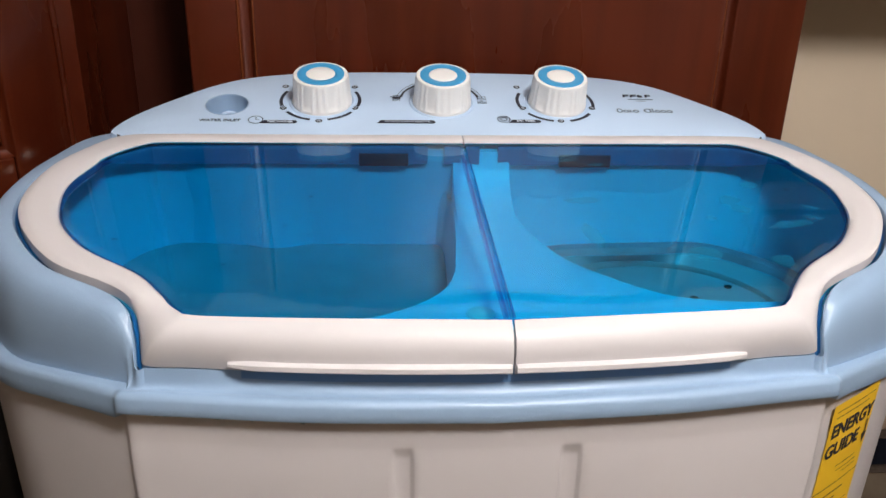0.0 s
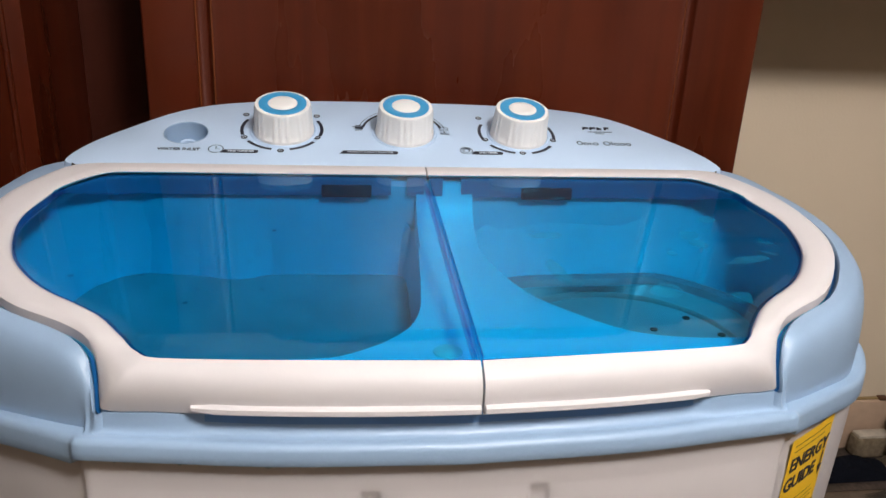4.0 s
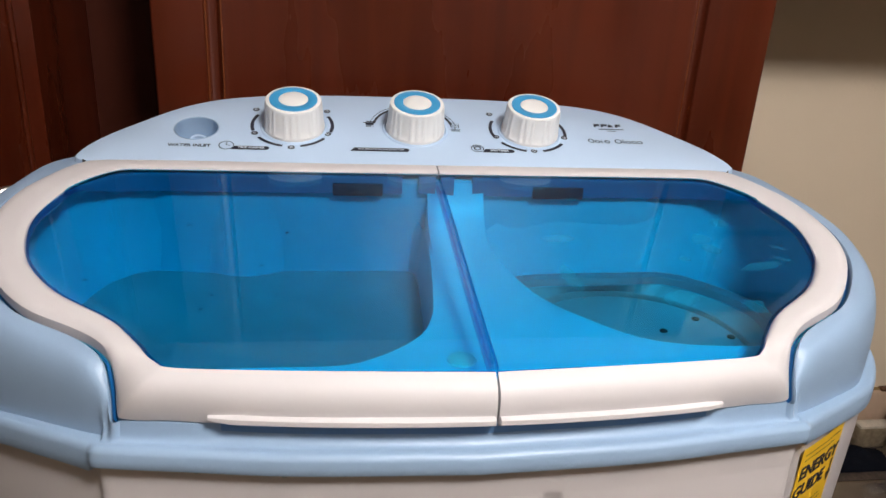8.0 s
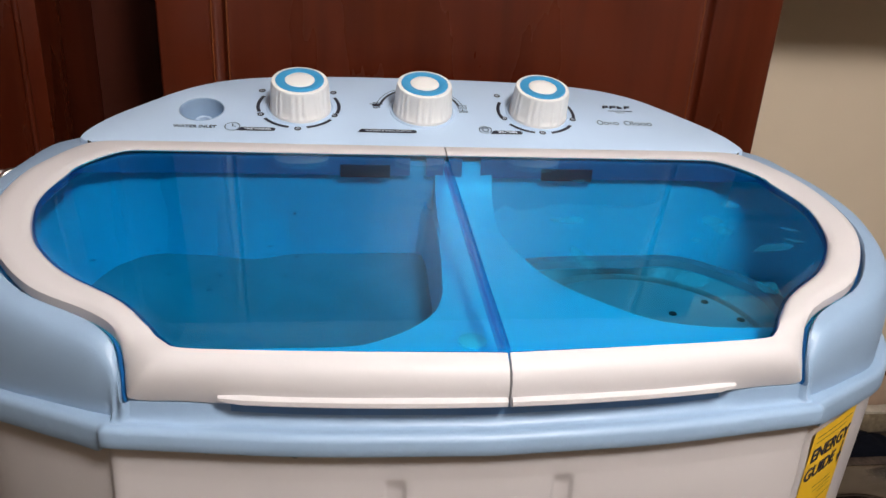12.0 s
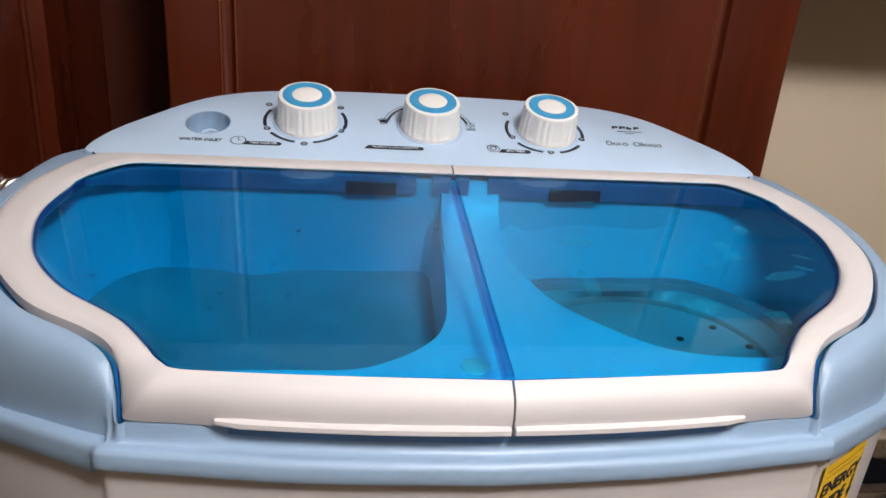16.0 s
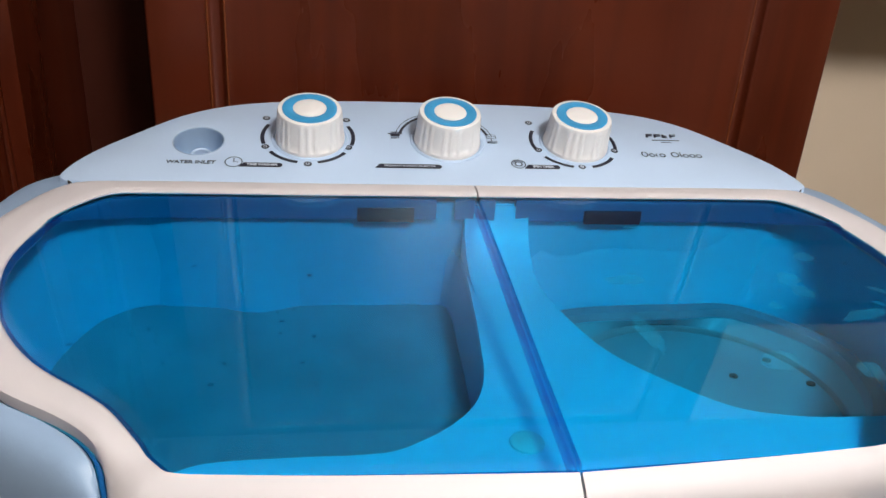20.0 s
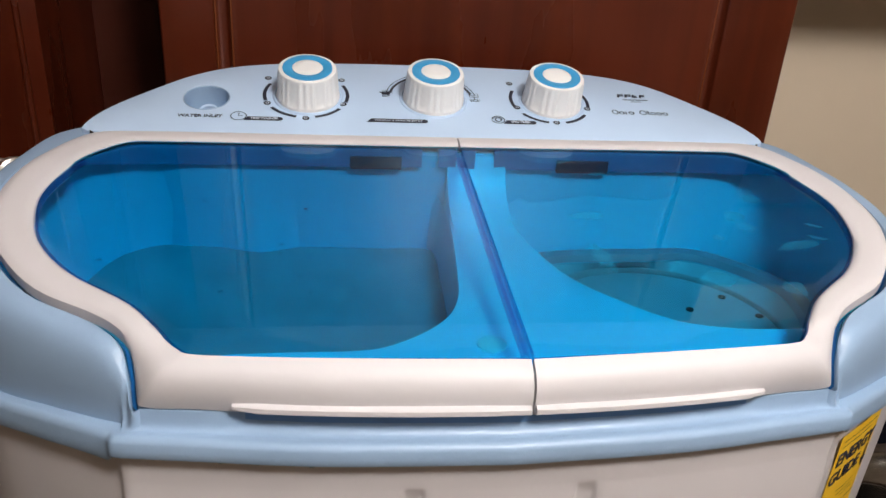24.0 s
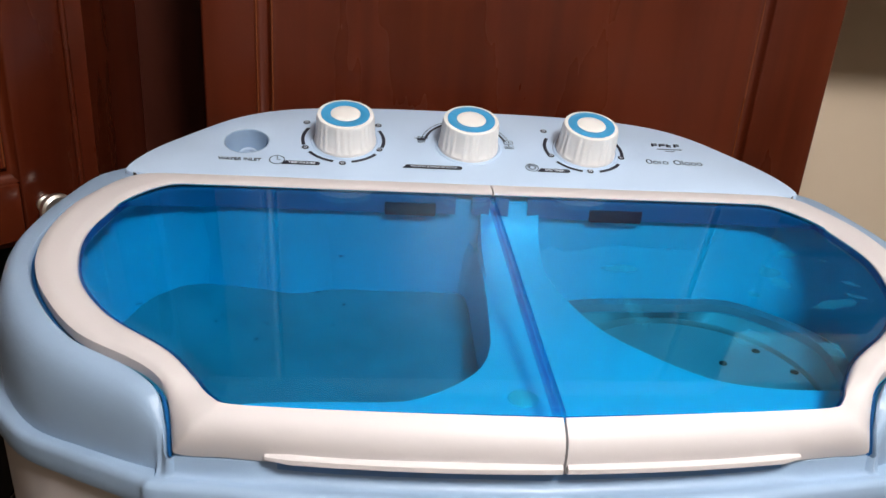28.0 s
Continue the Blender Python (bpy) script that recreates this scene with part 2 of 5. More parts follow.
def add_lathe(bm, profile, steps=48, m=Matrix(), ribs=None, close=False):
    """A turned solid from (radius, height) pairs; ribs(row, angle) scales the radius."""
    rows = []
    for k, (r, z) in enumerate(profile):
        row = []
        for i in range(steps):
            a = 2 * math.pi * i / steps
            q = r * (ribs(k, a) if ribs else 1)
            row.append(bm.verts.new(m @ Vector((q * math.cos(a), q * math.sin(a), z))))
        rows.append(row)
    for p, q in zip(rows, rows[1:]):
        for i in range(steps):
            j = (i + 1) % steps
            bm.faces.new((p[i], p[j], q[j], q[i]))
    if profile[0][0] > 1e-6 and not close:
        bm.faces.new(rows[0][::-1])
    if profile[-1][0] > 1e-6 and not close:
        bm.faces.new(rows[-1])
    return bm


def spline(pts, per=6, closed=False):
    """A smooth curve through the points."""
    pts = [Vector(p) for p in pts]
    n = len(pts)
    out = []
    for i in range(n if closed else n - 1):
        p1, p2 = pts[i], pts[(i + 1) % n]
        p0 = pts[(i - 1) % n] if closed or i else p1
        p3 = pts[(i + 2) % n] if closed or i + 2 < n else p2
        l = max((p2 - p1).length, 1e-6)
        m1 = (p2 - p0) * (l / max((p2 - p1).length + (p1 - p0).length, 1e-6))
        m2 = (p3 - p1) * (l / max((p2 - p1).length + (p3 - p2).length, 1e-6))
        for k in range(per):
            t = k / per
            h00, h10, h01, h11 = 2 * t**3 - 3 * t**2 + 1, t**3 - 2 * t**2 + t, -2 * t**3 + 3 * t**2, t**3 - t**2
            out.append(p1 * h00 + m1 * h10 + p2 * h01 + m2 * h11)
    if not closed:
        out.append(pts[-1].copy())
    return out


def add_loft(bm, rows, closed=False):
    """Faces between rows of points that run alike."""
    made = [[bm.verts.new(p) for p in row] for row in rows]
    for a, b in zip(made, made[1:]):
        n = len(a)
        for i in range(n if closed else n - 1):
            j = (i + 1) % n
            try:
                bm.faces.new((a[i], a[j], b[j], b[i]))
            except ValueError:
                pass
    return made


def add_tube(bm, pts, radius, steps=10):
    """A round bar along a line of points."""
    rows = []
    pts = [Vector(p) for p in pts]
    for i, p in enumerate(pts):
        d = (pts[min(i + 1, len(pts) - 1)] - pts[max(i - 1, 0)]).normalized()
        s = d.cross(Vector((0.13, 0.2, 0.97))).normalized()
        u = s.cross(d)
        r = radius(i / (len(pts) - 1)) if callable(radius) else radius
        rows.append([p + r * (math.cos(2 * math.pi * k / steps) * s + math.sin(2 * math.pi * k / steps) * u) for k in range(steps)])
    made = add_loft(bm, rows, closed=True)
    bm.faces.new(made[0][::-1])
    bm.faces.new(made[-1])
    return bm


def add_plate(bm, loop, z0, z1=None):
    """A flat polygon, or a slab where z1 is given."""
    top = [bm.verts.new((p[0], p[1], z0)) for p in loop]
    bm.faces.new(top)
    if z1 is not None:
        low = [bm.verts.new((p[0], p[1], z1)) for p in loop]
        bm.faces.new(low[::-1])
        n = len(loop)
        for i in range(n):
            bm.faces.new((top[i], low[i], low[(i + 1) % n], top[(i + 1) % n]))
    return bm


def lettering(name, text, size, m, material, parent, label="", align="CENTER", spread=1.0, bold=0.0):
    """Words in the built-in font as a thin mesh."""
    cu = bpy.data.curves.new(name, "FONT")
    cu.body, cu.size, cu.align_x, cu.align_y, cu.space_character, cu.extrude, cu.offset = text, size, align, "CENTER", spread, 0.00012, bold
    tmp = new(name, cu)
    dg = bpy.context.evaluated_depsgraph_get()
    me = bpy.data.meshes.new_from_object(tmp.evaluated_get(dg))
    bpy.data.objects.remove(tmp)
    me.name = name
    me.materials.clear()
    me.materials.append(material)
    me.transform(m)
    ob = new(name, me)
    ob.parent = parent
    if label:
        ob["label"] = label
    return ob


# ---- washing machine ----
GAP = 0.0088        # where the two lids meet
BASE_Y = 0.17
machine = thing("washing_machine", (0, BASE_Y, COUNTER), "portable twin-tub washing machine, light blue and white plastic, on the counter", "washing machine")
SHIFT = Vector((0, -BASE_Y, DZ - COUNTER))


def mpart(name, bm, material, label="", smooth=True, parent=None):
    """A part of the machine, built in its reference frame."""
    if parent is None:
        bmesh.ops.translate(bm, verts=bm.verts[:], vec=SHIFT)
        return part(name, bm, material, machine, label, smooth)
    bmesh.ops.translate(bm, verts=bm.verts[:], vec=SHIFT)
    return part(name, bm, material, parent, label, smooth)


# Stations round one half, from the front middle to the back middle: edge of the lid, edge of its window, ridge of the top frame.
LID_EDGE = [(0.0, -0.0155, 0.490), (0.09, -0.011, 0.490), (0.150, -0.003, 0.490), (0.1738, 0.0003, 0.490), (0.1755, 0.0034, 0.4945), (0.177, 0.010, 0.505),
            (0.181, 0.018, 0.5165), (0.196, 0.033, 0.519), (0.234, 0.058, 0.522), (0.265, 0.097, 0.526), (0.281, 0.13, 0.5295), (0.2875, 0.165, 0.533),
            (0.286, 0.20, 0.537), (0.280, 0.225, 0.539), (0.261, 0.2575, 0.543), (0.235, 0.262, 0.544), (0.1, 0.262, 0.544), (0.0, 0.262, 0.544)]
WINDOW_EDGE = [(0.0, -0.006, 0.5143), (0.08, -0.003, 0.515), (0.135, 0.001, 0.515), (0.152, 0.003, 0.5155), (0.157, 0.007, 0.516), (0.162, 0.013, 0.516),
               (0.168, 0.022, 0.517), (0.185, 0.042, 0.520), (0.222, 0.072, 0.523), (0.246, 0.103, 0.5265), (0.257, 0.13, 0.5295), (0.2625, 0.16, 0.533),
               (0.259, 0.195, 0.536), (0.25, 0.2176, 0.5400), (0.23, 0.2399, 0.5430), (0.21, 0.2428, 0.5432), (0.1, 0.2428, 0.5432), (0.0, 0.2428, 0.5432)]
RIDGE = [(0.0, -0.0210, 0.4778), (0.09, -0.0172, 0.4781), (0.150, -0.0102, 0.4784), (0.176, -0.0066, 0.4782), (0.1850, -0.0050, 0.4778), (0.1885, -0.0010, 0.4768),
         (0.204, 0.0085, 0.4752), (0.228, 0.0235, 0.472), (0.268, 0.053, 0.465), (0.300, 0.095, 0.461), (0.314, 0.13, 0.459), (0.320, 0.165, 0.458),
         (0.316, 0.205, 0.455), (0.310, 0.242, 0.455), (0.300, 0.285, 0.455), (0.265, 0.32, 0.455), (0.13, 0.375, 0.455), (0.0, 0.385, 0.455)]


def half(stations, side, middle=0.0, per=5):
    """One half of a station curve; its two ends lie at the given middle."""
    pts = [Vector((side * x, y, z)) for x, y, z in stations]
    pts[0].x = pts[-1].x = middle
    return spline(pts, per)


def ring(stations, per=5):
    """Both halves as one closed curve, anticlockwise from the front middle."""
    a, b = half(stations, 1, 0, per), half(stations, -1, 0, per)
    return a + b[-2:0:-1]


def build_top_frame():
    bm = bmesh.new()
    lid, ridge = ring(LID_EDGE), ring(RIDGE)
    n = len(lid)
    out = [Vector(((ridge[i] - lid[i]).x, (ridge[i] - lid[i]).y, 0)).normalized() for i in range(n)]
    up = Vector((0, 0, 1))
    inside = ring([(WINDOW_EDGE[k] if k <= 6 else (LID_EDGE[k][0] + 0.001, LID_EDGE[k][1], 0))[:2] + (0.494,) for k in range(len(LID_EDGE))])
    rows = [inside]
    fw = [min(1, max(0, (0.5065 - lid[i].z) / 0.0105)) for i in range(n)]
    fw = [w * w * (3 - 2 * w) for w in fw]
    tuck = [min(1, max(0, (0.1752 - abs(p.x)) / 0.0016)) if p.y < 0.02 else 0.0 for p in lid]
    # hollow behind the finger lips, for the fingertips
    grip = [min(1, max(0, (0.1325 - abs(p.x)) / 0.0035)) if p.y < 0.02 else 0.0 for p in lid]
    rows.append([lid[i] + out[i] * (0.0012 - 0.0042 * tuck[i] - 0.0042 * grip[i]) - up * (0.013 - 0.0121 * tuck[i]) for i in range(n)])
    rows.append([lid[i] + out[i] * (0.0026 - 0.0036 * tuck[i] - 0.0042 * grip[i]) - up * (0.011 - 0.0101 * tuck[i]) for i in range(n)])
    rows.append([lid[i] + out[i] * (0.0030 - 0.0034 * tuck[i] - 0.0042 * grip[i]) - up * (0.004 - 0.0030 * tuck[i]) for i in range(n)])
    for k in range(11):
        s = k / 10 * math.pi / 2
        row = []
        for i in range(n):
            w = fw[i]
            a, b = lid[i] + out[i] * (0.0042 - 0.0044 * tuck[i]) - up * (0.0025 - 0.0013 * tuck[i]), ridge[i] - out[i] * (0.0072 - 0.0040 * w) + up * (0.0008 - 0.0008 * w)
            e = 0.62 - 0.30 * min(1, max(0, (lid[i].y - 0.13) / 0.10))
            fx = (1 - w) * math.sin(s) ** e + w * (0.35 * k / 10 + 0.65 * (1 - math.cos(s)) ** 2.2)
            fz = (1 - w) * (1 - max(0.0, math.cos(s)) ** e) + w * math.sin(s) ** 0.95
            back = out[i] * 0.0042 * grip[i] * (1 - (k / 10) ** 1.6)
            row.append(Vector((a.x + (b.x - a.x) * fx, a.y + (b.y - a.y) * fx, a.z + (b.z - a.z) * fz)) - back)
        rows.append(row)
    for off, dz in ((-0.0018, 0.0006), (0.0002, 0.0001), (0.0014, -0.0010), (0.0023, -0.0024), (0.0027, -0.0040), (0.0029, -0.0090), (0.0030, -0.0140), (0.0025, -0.0150), (-0.0040, -0.0153)):
        rows.append([ridge[i] + out[i] * off + up * dz * (1 - 0.27 * fw[i]) for i in range(n)])
    add_loft(bm, rows, closed=True)
    keep = [i for i in range(n) if 0.002 < lid[i].y < 0.235]
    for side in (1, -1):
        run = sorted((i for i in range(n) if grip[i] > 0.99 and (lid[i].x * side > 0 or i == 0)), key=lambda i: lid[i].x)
        # Added strip over the frame; its colour paints in the shade under the lip.
        shade_strip = bmesh.new()
        add_loft(shade_strip, [[rows[k][i] + out[i] * 0.0005 for i in run] for k in range(4, 8)])
        mpart("grip_shade_strip", shade_strip, GRIP_SHADE, "added strip in the finger hollow, coloured as the blue shade there")
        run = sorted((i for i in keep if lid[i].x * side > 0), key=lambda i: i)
        # Added strip in the lid gap; the gap's shade is in its colour.
        gap_strip = bmesh.new()
        add_loft(gap_strip, [[lid[i] + out[i] * off - up * dz for i in run] for off, dz in ((0.0024, 0.0042), (0.0012, 0.0066), (0.0002, 0.0070))])
        mpart("gap_shade_strip", gap_strip, GAP_SHADE, "added strip in the gap round the lids, tub blue darkened for shade")
    return mpart("top_frame", bm, BLUE, "glossy light blue plastic top frame with a raised ridge")


GROOVES = (-0.0460, 0.0420)


def build_body():
    """White tapering body; two upright grooves are pressed into its front."""
    bm = bmesh.new()
    ridge = ring(RIDGE, 5)
    extra = []
    n = len(ridge)
    for i in range(n):
        a, b = ridge[i], ridge[(i + 1) % n]
        extra.append(a)
        for g in GROOVES:
            for off in sorted((-0.0066, -0.0055, -0.0044, -0.0034, 0.0034, 0.0044, 0.0055, 0.0066), reverse=b.x < a.x):
                x = g + off
                if a.y < 0.02 and min(a.x, b.x) < x < max(a.x, b.x):
                    extra.append(a.lerp(b, (x - a.x) / (b.x - a.x)))
    cx, cy = 0.0, 0.17
    rows = []
    for z, deep in ((0.474, 0), (0.4505, 0), (0.4485, 0), (0.4475, 0.12), (0.4450, 0.5), (0.4420, 0.9), (0.4400, 1), (0.428, 1), (0.25, 1), (0.06, 1), (0.055, 0), (-0.07, 0), (-0.078, 0), (-0.085, 0)):
        lean = min(1, max(0, (z - 0.428) / 0.02))
        k = 1 - 0.03 * (0.462 - z) / 0.547 - (0.01 if z < -0.08 else 0)
        row = []
        for p in extra:
            d = 0.0
            if p.y < 0.02:
                for g in GROOVES:
                    w = abs(p.x - g)
                    u = min(1, max(0, (0.0066 - w) / 0.0032))
                    d = max(d, 0.0024 * u * u * (3 - 2 * u))
            q = Vector((cx + (p.x * 0.998 - cx) * k, cy + (p.y + 0.0005 - cy) * k * 0.997 + d * deep + 0.0018 * lean, min(z, p.z - 0.007)))
            row.append(q)
        rows.append(row)
    made = add_loft(bm, rows, closed=True)
    bm.faces.new(made[-1][::-1])
    return mpart("body", bm, BODYW, "white moulded plastic body with pressed grooves")


FOLD_Y = 0.0195      # where the flat window bends down to its front edge


def build_lid(side):
    bm = bmesh.new()
    a, g = half(LID_EDGE, side, GAP + side * 0.0006), half(WINDOW_EDGE, side, GAP + side * 0.0006)
    n = len(a)
    up = Vector((0, 0, 1))
    inn = [Vector(((g[i] - a[i]).x, (g[i] - a[i]).y, 0)).normalized() for i in range(n)]
    front = [min(1, max(0, (g[i].z - a[i].z) / 0.024)) for i in range(n)]
    deep = [0.006 if p.y < 0.2 else 0.0004 for p in g]
    lap = [0.0008 if p.y < 0.2 else 0.0 for p in g]
    rows = [[g[i] - up * deep[i] for i in range(n)], [a[i] + inn[i] * 0.003 - up * 0.006 * (1 - front[i]) + up * 0.002 * front[i] for i in range(n)],
            [a[i] - up * 0.006 * (1 - front[i]) for i in range(n)]]
    for k in range(9):
        s = k / 8
        row = []
        for i in range(n):
            p = a[i].lerp(g[i], s)
            p += 4 * s * (1 - s) * Vector((0, -0.0052 * front[i], 0.0035 * front[i] + 0.0006)) + up * 0.0022 * (1 - front[i]) * math.sin(min(1, s * 4) * math.pi / 2)
            if s == 1:
                p = g[i] + up * 0.001
            row.append(p)
        rows.append(row)
    rows.append([g[i] + inn[i] * lap[i] - up * lap[i] for i in range(n)])
    rows.append([g[i] + inn[i] * lap[i] - up * deep[i] for i in range(n)])
    made = add_loft(bm, rows)
    for end in (0, -1):
        try:
            bm.faces.new([r[end] for r in made])
        except ValueError:
            pass
    lid = mpart("lid", bm, WHITE, "white lid frame round a clear blue window, closed")
    # finger lip under the front edge
    bm = bmesh.new()
    xs = [GAP + side * 0.0012 + side * (0.1300 - side * GAP) * k / 12 for k in range(13)]
    rows = []
    for dy, dz in ((0.004, 0.0028), (-0.0030, 0.0030), (-0.0044, 0.0018), (-0.0046, -0.0012), (-0.0036, -0.0024), (0.004, -0.0022)):
        row = []
        for k, x in enumerate(xs):
            f = (abs(x) / 0.15) ** 2
            shrink = 0.6 if k == 12 else 1.0
            row.append(Vector((x, -0.0150 + 0.0115 * f + (dy * shrink), 0.4940 + dz * 0.8 * shrink)))
        rows.append(row)
    made = add_loft(bm, rows + [rows[0]])
    bm.faces.new([r[0] for r in made[:-1]])
    bm.faces.new([r[12] for r in made[:-1]][::-1])
    mpart("finger_lip", bm, WHITE, "thin white finger lip", parent=lid)
    # window
    bm = bmesh.new()
    inner = []
    for i, p in enumerate(g):
        q = p + inn[i] * (0.0062 if p.y < 0.2 else 0.0014)
        if i == 0 or i == n - 1:
            q.x = GAP + side * 0.0006
        if p.y < 0.1:
            q.y = max(q.y, FOLD_Y)
        q.z = lid_height(q.y)
        inner.append(q)
    lift = [0.0008 if FOLD_Y < p.y < 0.2 else 0.0003 if p.y < 0.2 else 0.0 for p in g]
    edge = [p - up * (0.0016 if p.y < 0.2 else 0.0004) for p in g]
    made = add_loft(bm, [edge, [g[i].lerp(inner[i], 0.25) + up * lift[i] for i in range(n)], [g[i].lerp(inner[i], 0.6) + up * 0.7 * lift[i] for i in range(n)], inner])
    bm.faces.new(made[3])
    r = bmesh.ops.extrude_face_region(bm, geom=bm.faces[:])
    bmesh.ops.translate(bm, verts=[v for v in r["geom"] if isinstance(v, bmesh.types.BMVert)], vec=(0, 0, -0.0025))
    mpart("window", bm, LID_BLUE, "clear blue plastic window with water marks", False, parent=lid)
    # blue flanges under the window: along the gap and along the back
    bm = bmesh.new()
    x0 = GAP + side * 0.0010
    pts = [(0.0005, 0.5130), (0.06, 0.5185), (0.16, 0.5300), (0.2425, 0.5390)]
    rows = [[Vector((x0, y, z + 0.0010)) for y, z in pts], [Vector((x0, y, z - 0.0045)) for y, z in pts],
            [Vector((x0 + side * 0.0016, y, z - 0.0045)) for y, z in pts], [Vector((x0 + side * 0.0016, y, z + 0.0005)) for y, z in pts]]
    add_loft(bm, rows + [rows[0]])
    mpart("gap_flange", bm, RIM_BLUE, "darker blue folded edge of the window", parent=lid)
    bm = bmesh.new()
    bend = spline([(0.2560, 0.203, 0), (0.2490, 0.2170, 0), (0.2385, 0.2300, 0), (0.2290, 0.2380, 0), (0.2100, 0.2410, 0), (0.17, 0.2412, 0), (0.10, 0.2412, 0), (0.0362 if side > 0 else 0.0193, 0.2412, 0)], 5)
    foot = 0.5272 if side < 0 else 0.5262
    for run in ([Vector((side * p.x, p.y, 0)) for p in bend], [Vector((x, 0.2412, 0)) for x in ((-0.0065, GAP - 0.002) if side < 0 else (GAP + 0.002, 0.0215))]):
        crown = [lid_height(p.y) - 0.0026 for p in run]
        low = [crown[k] - (crown[k] - foot) * min(1, max(0.1, (p.y - 0.204) / 0.034)) for k, p in enumerate(run)]
        add_loft(bm, [[p + up * crown[k] for k, p in enumerate(run)], [p + up * low[k] for k, p in enumerate(run)],
                      [p + Vector((0, 0.0016, low[k])) for k, p in enumerate(run)], [p + Vector((0, 0.0034, crown[k])) for k, p in enumerate(run)], [p + up * crown[k] for k, p in enumerate(run)]])
    mpart("back_flange", bm, EDGE_BLUE, "darker blue folded back edge of the window", False, parent=lid)
    x0, x1 = (-0.0728, -0.0345) if side < 0 else (0.0852, 0.1268)
    mpart("latch", box((x0, 0.2390, foot - 0.0014), (x1, 0.2411, foot + 0.0085), 0.0006), LATCH, "dark plastic latch under the window", parent=lid)
    # thick clear blue border of the window
    bm = bmesh.new()
    keep = [i for i in range(n) if g[i].y < 0.215]
    rows = [[g[i] + inn[i] * off + up * dz for i in keep] for off, dz in ((0.0010, 0.0004), (0.0010, -0.0036), (0.0024, -0.0036), (0.0024, 0.0001))]
    add_loft(bm, rows + [rows[0]])
    mpart("window_border", bm, RIM_BLUE, "deeper blue border of the window", parent=lid)
    build_marks(lid, side)
    return lid


def lid_height(y):
    return 0.5174 + 0.1065 * (y + 0.005)


def build_marks(lid, side):
    """Droplets and dried marks on the underside of the window."""
    rng = random.Random(11 + side)
    spots = []
    if side < 0:
        for k in range(46):
            spots.append((rng.gauss(-0.130, 0.038), rng.gauss(0.085, 0.030), rng.choice((0.0004, 0.0005, 0.0007, 0.0009, 0.0012)) * rng.uniform(0.8, 1.1)))
        for k in range(9):
            spots.append((rng.uniform(-0.20, -0.02), rng.uniform(0.20, 0.225), rng.uniform(0.0005, 0.0009)))
    else:
        for k in range(16):
            spots.append((rng.uniform(0.07, 0.235), rng.uniform(0.06, 0.2), rng.uniform(0.0005, 0.001)))
    bm = bmesh.new()
    for x, y, r in spots:
        if not (-0.225 < x < -0.012 or 0.03 < x < 0.24) or not 0.028 < y < 0.23:
            continue
        m = Matrix.Translation((x, y, lid_height(y) - 0.0030)) @ Matrix.Rotation(rng.uniform(0, 3), 4, "Z") @ Matrix.Diagonal((r * rng.uniform(1, 1.6), r, r * 0.45, 1))
        bmesh.ops.create_uvsphere(bm, u_segments=10, v_segments=6, radius=1.0, matrix=m)
    mpart("droplets", bm, DROP, "small water droplets clinging under the window", parent=lid)["kind"] = "stuff"
    if side > 0:
        for x, y, rx, ry, turn in ((0.079, 0.140, 0.012, 0.0045, 0.1), (0.207, 0.166, 0.0065, 0.006, 0.3), (0.181, 0.140, 0.008, 0.006, 0.9), (0.183, 0.126, 0.006, 0.007, 0.4), (0.206, 0.102, 0.016, 0.0045, 0.25),
                                   (0.134, 0.063, 0.011, 0.008, 0.2), (0.178, 0.054, 0.007, 0.007, 0.0), (0.232, 0.128, 0.006, 0.002, -0.5), (0.226, 0.112, 0.007, 0.002, -0.4), (0.073, 0.088, 0.005, 0.016, 0.15),
                                   (0.158, 0.112, 0.004, 0.003, 0.1), (0.230, 0.158, 0.002, 0.0016, 0), (0.105, 0.205, 0.006, 0.0015, 0.1)):
            bm = bmesh.new()
            n = 26
            ph = rng.uniform(0, 9)
            pts = []
            for k in range(n):
                a = 2 * math.pi * k / n
                q = 1 + 0.38 * noise.noise(Vector((math.cos(a) * 1.6 + ph, math.sin(a) * 1.6, ph)))
                dx, dy = rx * q * math.cos(a), ry * q * math.sin(a)
                px, py = x + dx * math.cos(turn) - dy * math.sin(turn), y + dx * math.sin(turn) + dy * math.cos(turn)
                pts.append((px, py))
            top = [bm.verts.new((px, py, lid_height(py) - 0.0029)) for px, py in pts]
            low = [bm.verts.new((px + (x - px) * 0.15, py + (y - py) * 0.15, lid_height(py) - 0.0034)) for px, py in pts]
            bm.faces.new(low)
            for k in range(n):
                bm.faces.new((top[k], top[(k + 1) % n], low[(k + 1) % n], low[k]))
            mpart("water_mark", bm, SMEAR, "pale dried water mark", parent=lid)
    else:
        bm = bmesh.new()
        add_lathe(bm, [(0.0082, 0.0), (0.0080, 0.0008), (0.0074, 0.0012), (0.0, 0.0013)], 28, Matrix.Translation((-0.0012, 0.037, DECK_Z)))
        mpart("rubber_pad", bm, PAD, "pale round rubber pad on the deck")


def smooth_loop(pts, per=6):
    return spline([(x, y, 0) for x, y in pts], per, closed=True)


